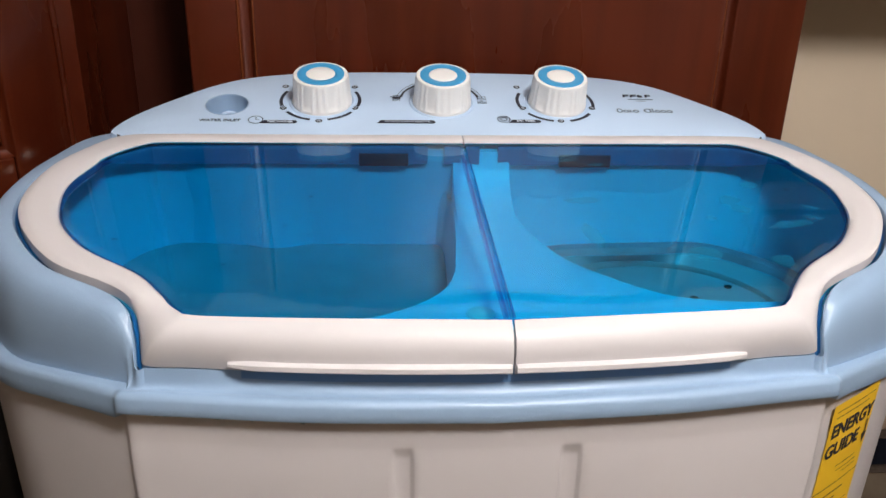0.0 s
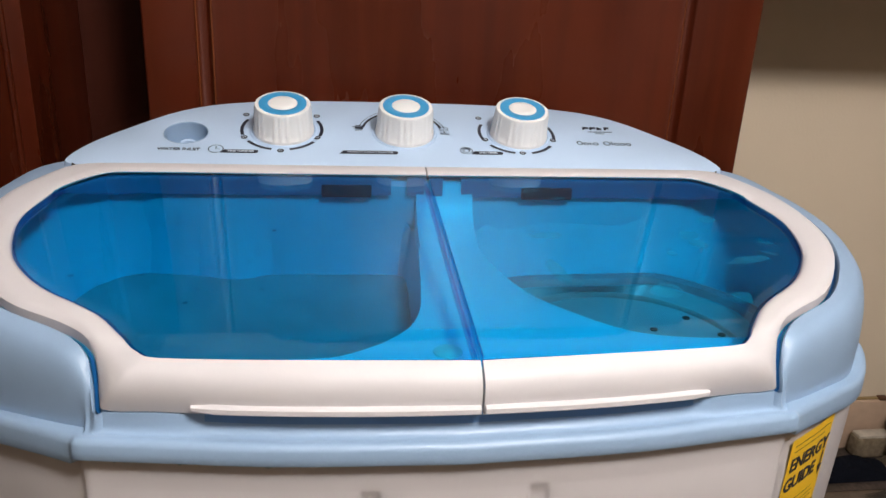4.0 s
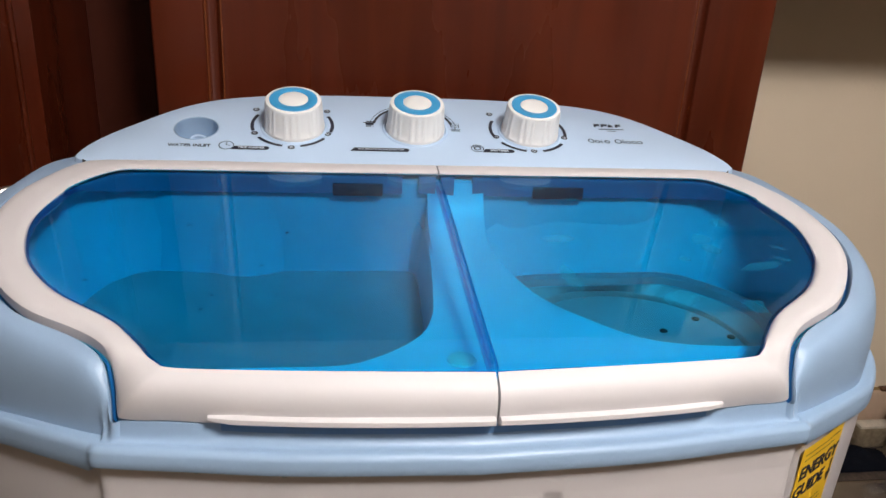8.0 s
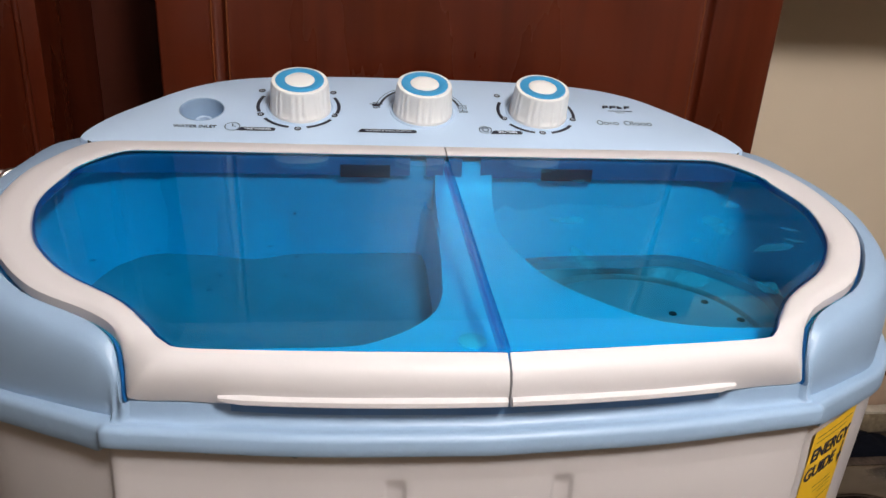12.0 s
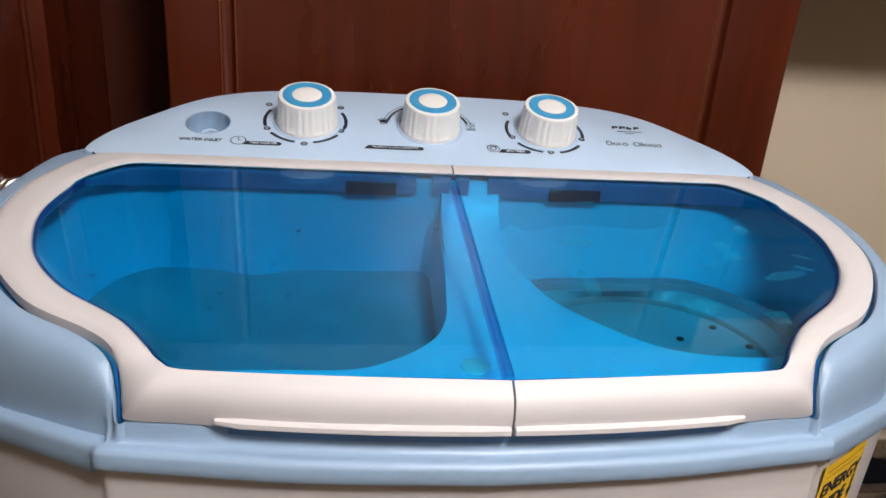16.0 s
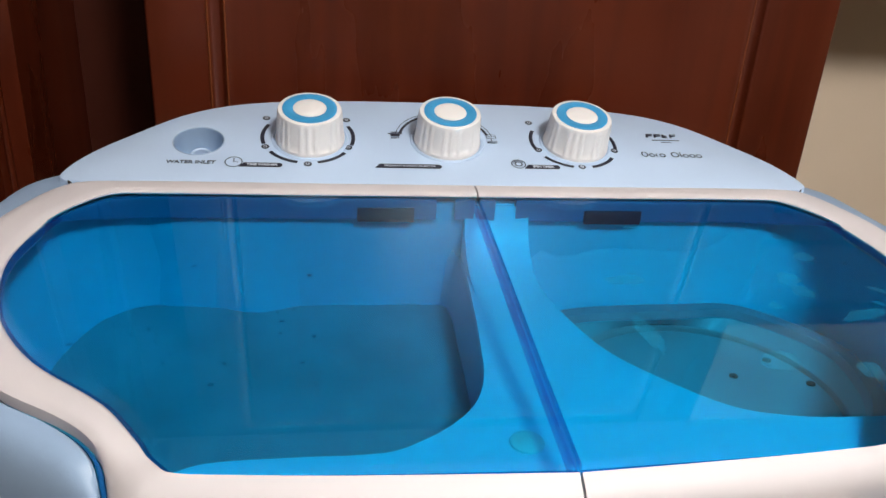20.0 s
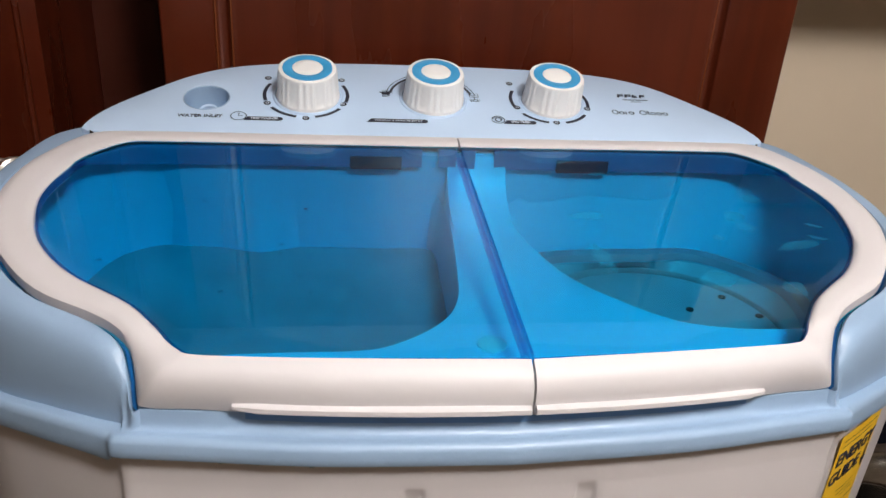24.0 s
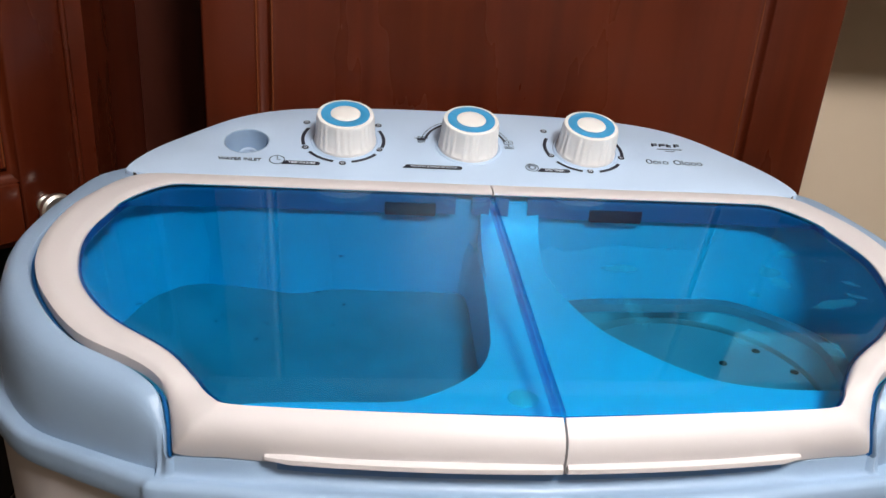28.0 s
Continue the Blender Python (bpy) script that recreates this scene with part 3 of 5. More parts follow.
WASH_OPENING = [(-0.001, 0.20), (-0.0045, 0.15), (-0.0075, 0.12), (-0.0105, 0.095), (-0.018, 0.072), (-0.031, 0.055), (-0.048, 0.042), (-0.066, 0.034), (-0.11, 0.033), (-0.145, 0.031),
                (-0.168, 0.022), (-0.196, 0.038), (-0.236, 0.064), (-0.263, 0.100), (-0.279, 0.140), (-0.281, 0.183), (-0.269, 0.217), (-0.240, 0.2420), (-0.19, 0.2480), (-0.13, 0.2480), (-0.07, 0.2480), (-0.025, 0.2480), (-0.004, 0.2470), (0.0005, 0.234)]
WATER_LINE = [(-0.0055, 0.20), (-0.0075, 0.15), (-0.009, 0.12), (-0.0115, 0.095), (-0.018, 0.068), (-0.030, 0.050), (-0.047, 0.0385), (-0.070, 0.033), (-0.11, 0.031), (-0.145, 0.031),
              (-0.163, 0.038), (-0.19, 0.058), (-0.223, 0.086), (-0.246, 0.120), (-0.254, 0.157), (-0.252, 0.200), (-0.243, 0.235), (-0.225, 0.254), (-0.19, 0.2585), (-0.13, 0.2585), (-0.07, 0.2585), (-0.025, 0.258), (-0.008, 0.252), (-0.004, 0.232)]
SPIN_OPENING = [(0.046, 0.236), (0.047, 0.19), (0.0525, 0.155), (0.064, 0.117), (0.083, 0.089), (0.112, 0.060), (0.143, 0.050), (0.176, 0.048), (0.200, 0.050),
                (0.236, 0.068), (0.263, 0.102), (0.279, 0.145), (0.280, 0.186), (0.268, 0.220), (0.241, 0.2435), (0.19, 0.2480), (0.11, 0.2480), (0.058, 0.2475)]
SPIN_FLOOR = [(0.060, 0.226), (0.0805, 0.240), (0.126, 0.2455), (0.172, 0.2465), (0.214, 0.2450), (0.246, 0.2165), (0.266, 0.180), (0.264, 0.145), (0.250, 0.105), (0.215, 0.072), (0.165, 0.060), (0.115, 0.072), (0.078, 0.11), (0.061, 0.16)]
DECK_Z = 0.497


def build_deck():
    """The deck under the lids, cut out over the two tubs."""
    bm = bmesh.new()
    loops = [[(p.x, p.y) for p in ring([(WINDOW_EDGE[k][0] + 0.002 * (k > 0 and k < 17), WINDOW_EDGE[k][1] - 0.0015, 0) if k <= 6 else (LID_EDGE[k][0], LID_EDGE[k][1], 0) for k in range(18)], 4)],
             *[[(p.x, p.y + 0.0095 * min(1, max(0, (p.y - 0.22) / 0.02))) for p in smooth_loop(o, 4)] for o in (WASH_OPENING, SPIN_OPENING)]]
    edges = []
    for loop in loops:
        vs = [bm.verts.new((x, y, DECK_Z)) for x, y in loop]
        edges += [bm.edges.new((vs[i], vs[(i + 1) % len(vs)])) for i in range(len(vs))]
    bmesh.ops.triangle_fill(bm, edges=edges, use_beauty=True, use_dissolve=False)
    for loop in loops[1:]:
        n = len(loop)
        cx, cy = sum(p[0] for p in loop) / n, sum(p[1] for p in loop) / n
        rows = []
        for z, k in ((DECK_Z, 1.0), (DECK_Z - 0.0015, 0.997), (DECK_Z - 0.003, 0.9955)):
            rows.append([Vector((cx + (x - cx) * k, cy + (y - cy) * k, z)) for x, y in loop])
        add_loft(bm, rows, closed=True)
    bmesh.ops.remove_doubles(bm, verts=bm.verts[:], dist=0.0001)
    return mpart("deck", bm, TUB, "pale plastic deck between the two tubs")


def build_tub(name, opening, heights, sections, material, label):
    """A tub whose upper edge runs at the given heights, then (loop, shrink, height) sections down to its closed floor."""
    bm = bmesh.new()
    rows = [spline([(x, y, z) for (x, y), z in zip(opening, heights)], 4, closed=True)]
    for loop, k, z in sections:
        loop = smooth_loop(loop, 4)
        n = len(loop)
        cx, cy = sum(p.x for p in loop) / n, sum(p.y for p in loop) / n
        rows.append([Vector((cx + (p.x - cx) * k, cy + (p.y - cy) * k, z)) for p in loop])
    made = add_loft(bm, rows, closed=True)
    bm.faces.new(made[-1])
    return mpart(name, bm, material, label)


def build_knob(u, turn):
    """A ribbed white dial: skirt, grip, blue ring and white cap."""
    m = PM @ Matrix.Translation((u, 0.0550, 0)) @ Matrix.Rotation(turn, 4, "Z") @ Matrix.Diagonal((0.955, 0.955, 0.9, 1))
    bm = bmesh.new()
    count = 28

    def ribs(k, a):
        return 1.0 + (0.022 if 2 <= k <= 4 else 0.0) * (1 if math.cos(count * a) > 0.2 and math.cos(7 * a) > -0.5 else -0.3)
    add_lathe(bm, [(0.0264, 0.0002), (0.0264, 0.0030), (0.0256, 0.0042), (0.0250, 0.0085), (0.0240, 0.0245), (0.0241, 0.0265), (0.0236, 0.0283), (0.0226, 0.0288),
                   (0.0205, 0.0284), (0.0, 0.0284)], 168, m, ribs)
    knob = mpart("dial_knob", bm, KNOBW, "white ribbed dial knob with a blue ring on top")
    bm = bmesh.new()
    add_lathe(bm, [(0.0204, 0.0280), (0.0204, 0.02915), (0.0197, 0.0294), (0.0132, 0.0294), (0.0126, 0.0290)], 64, m, close=True)
    mpart("blue_ring", bm, RING, "bright blue ring", parent=knob)
    bm = bmesh.new()
    add_lathe(bm, [(0.0125, 0.0282), (0.0125, 0.0291), (0.0117, 0.0297), (0.006, 0.0301), (0.0, 0.0302)], 48, m)
    mpart("cap", bm, KNOBW, "white cap", parent=knob)
    bm = add_box(bmesh.new(), (-0.0009, 0.0145, 0.0290), (0.0009, 0.0188, 0.0297), 0.0002)
    bmesh.ops.transform(bm, matrix=m, verts=bm.verts[:])
    mpart("pointer", bm, RING, "small moulded pointer", parent=knob)
    bm = bmesh.new()
    add_lathe(bm, [(0.0258, -0.001), (0.0262, 0.0010), (0.0268, 0.0014), (0.0276, 0.0010), (0.0281, 0.0002), (0.0283, -0.0006)], 64, PM @ Matrix.Translation((u, 0.0550, 0)), close=True)
    mpart("dial_collar", bm, PANEL, "sunken collar round the dial")


PHI = math.atan(0.324)
PM = Matrix.Translation((0, 0.265, 0.544)) @ Matrix.Rotation(PHI, 4, "X")
INLET = (-0.184, 0.0487)


def build_panel():
    """The sloping control panel with its curved back edge and the water inlet cup."""
    right = [(0.0, -0.0015), (0.15, -0.0015), (0.262, -0.001), (0.2685, 0.006), (0.258, 0.028), (0.236, 0.052), (0.195, 0.087), (0.152, 0.1035), (0.08, 0.1115), (0.0, 0.1135)]
    a = spline([(x, y, 0) for x, y in right[2:]], 6)
    a = [Vector((0.0, -0.0015, 0)), Vector((0.15, -0.0015, 0))] + a
    loop = a + [Vector((-p.x, p.y, 0)) for p in a[-2:0:-1]]
    bm = bmesh.new()
    cx, cy = 0.0, 0.05
    vs = []
    edges = []
    inset = []
    for p in loop:
        d = Vector((cx - p.x, cy - p.y, 0)).normalized()
        inset.append(p + d * 0.003)
    outer = [bm.verts.new(PM @ Vector((p.x, p.y, 0.0))) for p in inset]
    edges += [bm.edges.new((outer[i], outer[(i + 1) % len(outer)])) for i in range(len(outer))]
    hole = [bm.verts.new(PM @ Vector((INLET[0] + 0.0170 * math.cos(2 * math.pi * i / 40), INLET[1] + 0.0170 * math.sin(2 * math.pi * i / 40), 0))) for i in range(40)]
    edges += [bm.edges.new((hole[i], hole[(i + 1) % 40])) for i in range(40)]
    bmesh.ops.triangle_fill(bm, edges=edges, use_beauty=True)
    n = len(loop)
    rows = [[PM @ Vector((p.x, p.y, 0.0)) for p in inset]]
    rows.append([PM @ Vector((inset[i].lerp(loop[i], 0.7).x, inset[i].lerp(loop[i], 0.7).y, -0.0008)) for i in range(n)])
    rows.append([PM @ Vector((p.x, p.y, -0.003)) for p in loop])
    low = []
    for p in loop:
        q = PM @ Vector((p.x, p.y, -0.003))
        low.append(Vector((q.x * 1.01, q.y + (0.008 if p.y > 0.02 else 0.0), 0.50 if p.y > 0.02 or abs(p.x) > 0.25 else q.z - 0.012)))
    rows.append(low)
    add_loft(bm, rows, closed=True)
    bmesh.ops.remove_doubles(bm, verts=bm.verts[:], dist=0.00005)
    panel = mpart("control_panel", bm, PANEL, "light blue sloping control panel with printed dials")
    bm = bmesh.new()
    c = PM @ Matrix.Translation((*INLET, 0))
    add_lathe(bm, [(0.0181, 0.0003), (0.0176, 0.0007), (0.0170, 0.0002), (0.0167, -0.003), (0.0158, -0.019), (0.0146, -0.0215), (0.0, -0.0218)], 48, c, close=True)
    # Frame blue, darker than the panel, puts the cup's inner shade into colour.
    mpart("water_inlet", bm, BLUE, "round water inlet cup", parent=panel)
    bm = bmesh.new()
    add_lathe(bm, [(0.0076, -0.0217), (0.0074, -0.0072), (0.0067, -0.0062), (0.0056, -0.0070), (0.0052, -0.0185), (0.0, -0.0186)], 32, c @ Matrix.Translation((0.0015, -0.0062, 0)), close=True)
    mpart("inlet_spout", bm, PANEL, "small raised spout ring", parent=panel)
    return panel


def mark(bm, pts, width, z=0.0003):
    """A flat printed stroke along points of the panel."""
    pts = [Vector((*p, 0)) for p in pts]
    rows = [[], []]
    for i, p in enumerate(pts):
        d = (pts[min(i + 1, len(pts) - 1)] - pts[max(i - 1, 0)]).normalized()
        s = Vector((-d.y, d.x, 0)) * width / 2
        rows[0].append(PM @ (p + s + Vector((0, 0, z))))
        rows[1].append(PM @ (p - s + Vector((0, 0, z))))
    add_loft(bm, rows)


def arc(u, v, r, a0, a1, n=14):
    return [(u + r * math.cos(radians(a0 + (a1 - a0) * k / n)), v + r * math.sin(radians(a0 + (a1 - a0) * k / n))) for k in range(n + 1)]


def disc(bm, u, v, r, z=0.0002, n=16):
    bm.faces.new([bm.verts.new(PM @ Vector((u + r * math.cos(2 * math.pi * k / n), v + r * math.sin(2 * math.pi * k / n), z))) for k in range(n)])


def build_print(panel):
    for u, dots in ((-0.1068, ((-0.1385, 0.0815), (-0.0783, 0.0815), (-0.1370, 0.0432), (-0.0774, 0.0441), (-0.1064, 0.0225))),
                    (0.0965, ((0.0664, 0.0842), (0.0666, 0.0460), (0.1275, 0.0469), (0.0960, 0.0247)))):
        v = 0.0570
        for a0, a1 in ((152, 198), (217, 258), (283, 323), (342, 388)):
            bm = bmesh.new()
            mark(bm, arc(u, v, 0.0332, a0, a1), 0.0029)
            mpart("dial_stroke", bm, INK, "dark printed arc", False, parent=panel)
        for d in dots:
            bm = bmesh.new()
            disc(bm, *d, 0.0029)
            mpart("dial_dot", bm, INK, "dark printed dial dot", False, parent=panel)
            bm = bmesh.new()
            mark(bm, arc(*d, 0.0011, 0, 360), 0.0006, 0.0004)
            mpart("dial_figure", bm, INKW, "", False, parent=panel)
    u, v = -0.0045, 0.0570
    for r, w, a0, a1 in ((0.0345, 0.0022, 118, 168), (0.0345, 0.0022, 12, 40), (0.0378, 0.0006, 100, 172), (0.0378, 0.0006, 8, 60)):
        bm = bmesh.new()
        mark(bm, arc(u, v, r, a0, a1), w)
        mpart("dial_stroke", bm, INK, "dark printed arc", False, parent=panel)
    # garment and drain pictograms
    bm = bmesh.new()
    mark(bm, [(-0.0455, 0.0620), (-0.0385, 0.0620)], 0.0034)
    mark(bm, [(-0.0475, 0.0640), (-0.0365, 0.0640)], 0.0012)
    mark(bm, [(-0.0450, 0.0660), (-0.0390, 0.0660)], 0.0012)
    mpart("soft_pictogram", bm, INK, "dark printed garment pictogram", False, parent=panel)
    bm = bmesh.new()
    for loop in ([(0.0285, 0.0600), (0.0285, 0.0655), (0.0358, 0.0655), (0.0358, 0.0600), (0.0285, 0.0600)], [(0.032, 0.0600), (0.032, 0.0565)], [(0.0275, 0.0562), (0.0365, 0.0562)], [(0.0285, 0.0625), (0.0358, 0.0625)]):
        mark(bm, loop, 0.0006)
    mpart("drain_pictogram", bm, INK, "dark printed drain pictogram", False, parent=panel)
    # clock and spin pictograms
    bm = bmesh.new()
    mark(bm, arc(-0.1575, 0.0236, 0.0058, 0, 360, 28), 0.0007)
    mark(bm, [(-0.1575, 0.0280), (-0.1575, 0.0236), (-0.1545, 0.0236)], 0.0007)
    mpart("clock_pictogram", bm, INK, "printed clock pictogram", False, parent=panel)
    bm = bmesh.new()
    mark(bm, arc(0.0475, 0.0268, 0.0052, 0, 360, 28), 0.0007)
    mark(bm, arc(0.0475, 0.0268, 0.0026, 0, 360, 20), 0.0009)
    mark(bm, arc(0.0475, 0.0268, 0.0040, 20, 160, 10), 0.0006)
    mpart("spin_pictogram", bm, INK, "printed spin pictogram", False, parent=panel)
    for x0, x1, y, words in ((-0.1520, -0.1238, 0.0206, "TIME WASHER"), (-0.0570, -0.0104, 0.0218, "PROGRAM & DRAIN SELECTOR"), (0.0530, 0.0788, 0.0236, "SPIN TIMER")):
        h = 0.0026
        bm = bmesh.new()
        loop = [(x0 - 0.002, y - h), (x1 - h, y - h)] + arc(x1 - h, y, h, -90, 90, 8) + [(x0 + 0.0015, y + h)]
        bm.faces.new([bm.verts.new(PM @ Vector((*p, 0.0002))) for p in loop])
        mpart("badge", bm, INK, "dark printed badge", False, parent=panel)
        lettering("badge_lettering", words, 0.0036, Matrix.Translation(SHIFT) @ PM @ Matrix.Translation(((x0 + x1) / 2, y, 0.0004)), INKW, panel, "pale printed words", bold=0.00005, spread=(x1 - x0 - 0.006) / (len(words) * 0.00225) if len(words) < 20 else 0.93) if len(words) < 20 else lettering("badge_lettering", words, 0.0027, Matrix.Translation(SHIFT) @ PM @ Matrix.Translation(((x0 + x1) / 2, y, 0.0004)), INKW, panel, "pale printed words")
    lettering("inlet_lettering", "WATER INLET", 0.0052, Matrix.Translation(SHIFT) @ PM @ Matrix.Translation((-0.1862, 0.0226, 0.0002)), INK, panel, "dark printed words", spread=1.0, bold=0.00012)
    lettering("soft_lettering", "SOFT", 0.0028, Matrix.Translation(SHIFT) @ PM @ Matrix.Translation((-0.042, 0.0583, 0.0002)), INK, panel)
    lettering("drain_lettering", "DRAIN", 0.0026, Matrix.Translation(SHIFT) @ PM @ Matrix.Translation((0.032, 0.0542, 0.0002)), INK, panel)
    # maker's mark and model mark as plain strokes
    bm = bmesh.new()
    for k, w in enumerate((0.0056, 0.0060, 0.0046, 0.0052)):
        x0 = 0.1600 + k * 0.0067
        mark(bm, [(x0 + 0.0006, 0.0667), (x0 + 0.0018, 0.0717)], 0.0019)
        mark(bm, [(x0 + 0.0010, 0.0692), (x0 + w, 0.0692)], 0.0017)
        mark(bm, [(x0 + 0.0014, 0.0712), (x0 + w + 0.0004, 0.0712)] if k != 2 else [(x0 + 0.0004, 0.0673), (x0 + w, 0.0673)], 0.0014)
    mpart("maker_mark", bm, INK, "dark printed strokes of a maker's mark", False, parent=panel)
    bm = bmesh.new()
    mark(bm, [(0.1635, 0.0630), (0.1865, 0.0630)], 0.0011)
    mark(bm, [(0.1700, 0.0600), (0.1790, 0.0600)], 0.0008)
    mpart("small_print", bm, INK, "tiny printed bars", False, parent=panel)
    bm = bmesh.new()
    x = 0.1488
    for w, tall in ((0.0046, 2), (0.0040, 1), (0.0020, 0), (0.0042, 1), (0.0, 0), (0.0058, 2), (0.0010, 3), (0.0042, 1), (0.0042, 1), (0.0040, 1)):
        high = (0.0040, 0.0040, 0.0062, 0.0066)[tall]
        if w > 0.003:
            mark(bm, [(x + w / 2 + w / 2 * math.cos(radians(a)), 0.0398 + high / 2 + high / 2 * math.sin(radians(a))) for a in range(0, 361, 24)], 0.00095)
        elif w:
            mark(bm, [(x + 0.0005, 0.0396), (x + 0.0005, 0.0398 + high)], 0.0010)
        x += (w or 0.0030) + 0.0013
    mpart("model_mark", bm, INK, "thin printed strokes of a model mark", False, parent=panel)


build_body()
build_top_frame()
panel = build_panel()
build_print(panel)
for u, turn in ((-0.1052, 0.2), (-0.0030, 1.1), (0.0978, -0.15)):
    build_knob(u, turn)
build_deck()


def back_y(z):
    """Depth of the tubs' back wall at a height."""
    knots = ((0.43, 0.2535), (0.49, 0.2495), (0.515, 0.2457), (0.54, 0.2453))
    for (z0, y0), (z1, y1) in zip(knots, knots[1:]):
        if z <= z1:
            return y0 + (y1 - y0) * max(0, z - z0) / (z1 - z0)
    return knots[-1][1]


# The wash side takes the darker copy, with shade painted in.
for side, x1, finish, words in ((-1, 0.021, TUB_SHADED, "back wall of the wash tub, tub plastic darkened for shade"), (1, 0.0215, TUB, "blue plastic splash wall behind the spin basket")):
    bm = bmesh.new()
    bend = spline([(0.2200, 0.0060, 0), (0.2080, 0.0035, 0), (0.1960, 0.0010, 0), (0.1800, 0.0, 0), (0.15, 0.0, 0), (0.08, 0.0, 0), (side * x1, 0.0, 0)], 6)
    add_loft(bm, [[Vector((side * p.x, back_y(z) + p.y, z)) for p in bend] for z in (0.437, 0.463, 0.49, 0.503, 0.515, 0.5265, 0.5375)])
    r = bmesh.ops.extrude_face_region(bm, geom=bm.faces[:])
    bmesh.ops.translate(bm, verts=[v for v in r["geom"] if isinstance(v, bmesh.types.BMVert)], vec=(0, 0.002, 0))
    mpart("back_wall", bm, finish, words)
bm = bmesh.new()
ramp = [(0.186, 0.4970), (0.203, 0.4984), (0.217, 0.5022), (0.228, 0.5083), (0.2362, 0.5165), (0.2412, 0.5265), (0.2432, 0.5365), (0.2525, 0.5370), (0.2525, 0.44), (0.186, 0.44)]
rows = [[Vector((x, y - 0.0005 * abs(x - 0.02) / 0.027, z)) for y, z in ramp] for x in (0.0008, 0.002, 0.010, 0.02, 0.032, 0.044, 0.0455)]
made = add_loft(bm, rows, closed=True)
bm.faces.new(made[0])
bm.faces.new(made[-1])
mpart("tub_divider", bm, TUB, "rounded rise of the deck between the tubs")
bm = bmesh.new()
rows = []
for k in range(13):
    z = DECK_Z - 0.060 + 0.090 * k / 12
    deep = 0.0130 * (1 - k / 12) ** 1.3
    rows.append([Vector((-0.141 + 0.034 * (i / 16 * 2 - 1), back_y(z) + 0.0004 - deep * math.cos((i / 16 * 2 - 1) * math.pi / 2) ** 2, z)) for i in range(17)])
add_loft(bm, rows)
mpart("overflow_column", bm, TUB_SHADED, "rounded overflow column on the back wall of the wash tub")
LIP = DECK_Z - 0.0022
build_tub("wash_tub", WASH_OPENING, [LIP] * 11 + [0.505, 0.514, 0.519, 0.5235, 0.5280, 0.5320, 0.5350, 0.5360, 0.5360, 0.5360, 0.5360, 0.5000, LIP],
          ((WATER_LINE, 0.985, 0.452), (WATER_LINE, 0.94, 0.25), (WATER_LINE, 0.80, 0.20)), TUB_SHADED, "pale plastic wash tub holding murky water")
build_tub("spin_well", SPIN_OPENING, [LIP] * 8 + [0.499, 0.513, 0.519, 0.5240, 0.5285, 0.5320, 0.5350, 0.5360, 0.5360, 0.5000],
          ((SPIN_OPENING, 0.985, 0.44), (SPIN_OPENING, 0.9, 0.34)), TUB, "pale plastic well round the spin basket")
build_lid(-1)
build_lid(1)
for side in (-1, 1):
    # solid dark sliver that paints in the shaded hinge gap of each lid
    bm = box((-0.0004, -0.0028, -0.004), (0.0004, 0.0028, 0.0003), 0.0002)
    bmesh.ops.transform(bm, matrix=Matrix.Translation((side * 0.2585, 0.2605, 0.5445)) @ Matrix.Rotation(side * radians(-38), 4, "Z"), verts=bm.verts[:])
    mpart("hinge_gap_shade", bm, HOLE_SHADE, "dark sliver standing in for the shaded hinge gap")
bm = bmesh.new()
for x, y, r in ((-0.168, 0, 0.0011), (-0.163, 0, 0.0009), (-0.120, 0, 0.0008), (-0.095, 0, 0.0013), (0.083, 0, 0.0009), (-0.137, 0, 0.0009)):
    bmesh.ops.create_uvsphere(bm, u_segments=12, v_segments=8, radius=1.0, matrix=Matrix.Translation((x, 0.49 * x * x - 0.0228, 0.4672)) @ Matrix.Diagonal((r * 1.5, r, r, 1)))
mpart("rim_droplets", bm, DROP, "water droplets hanging from the rim")["kind"] = "stuff"


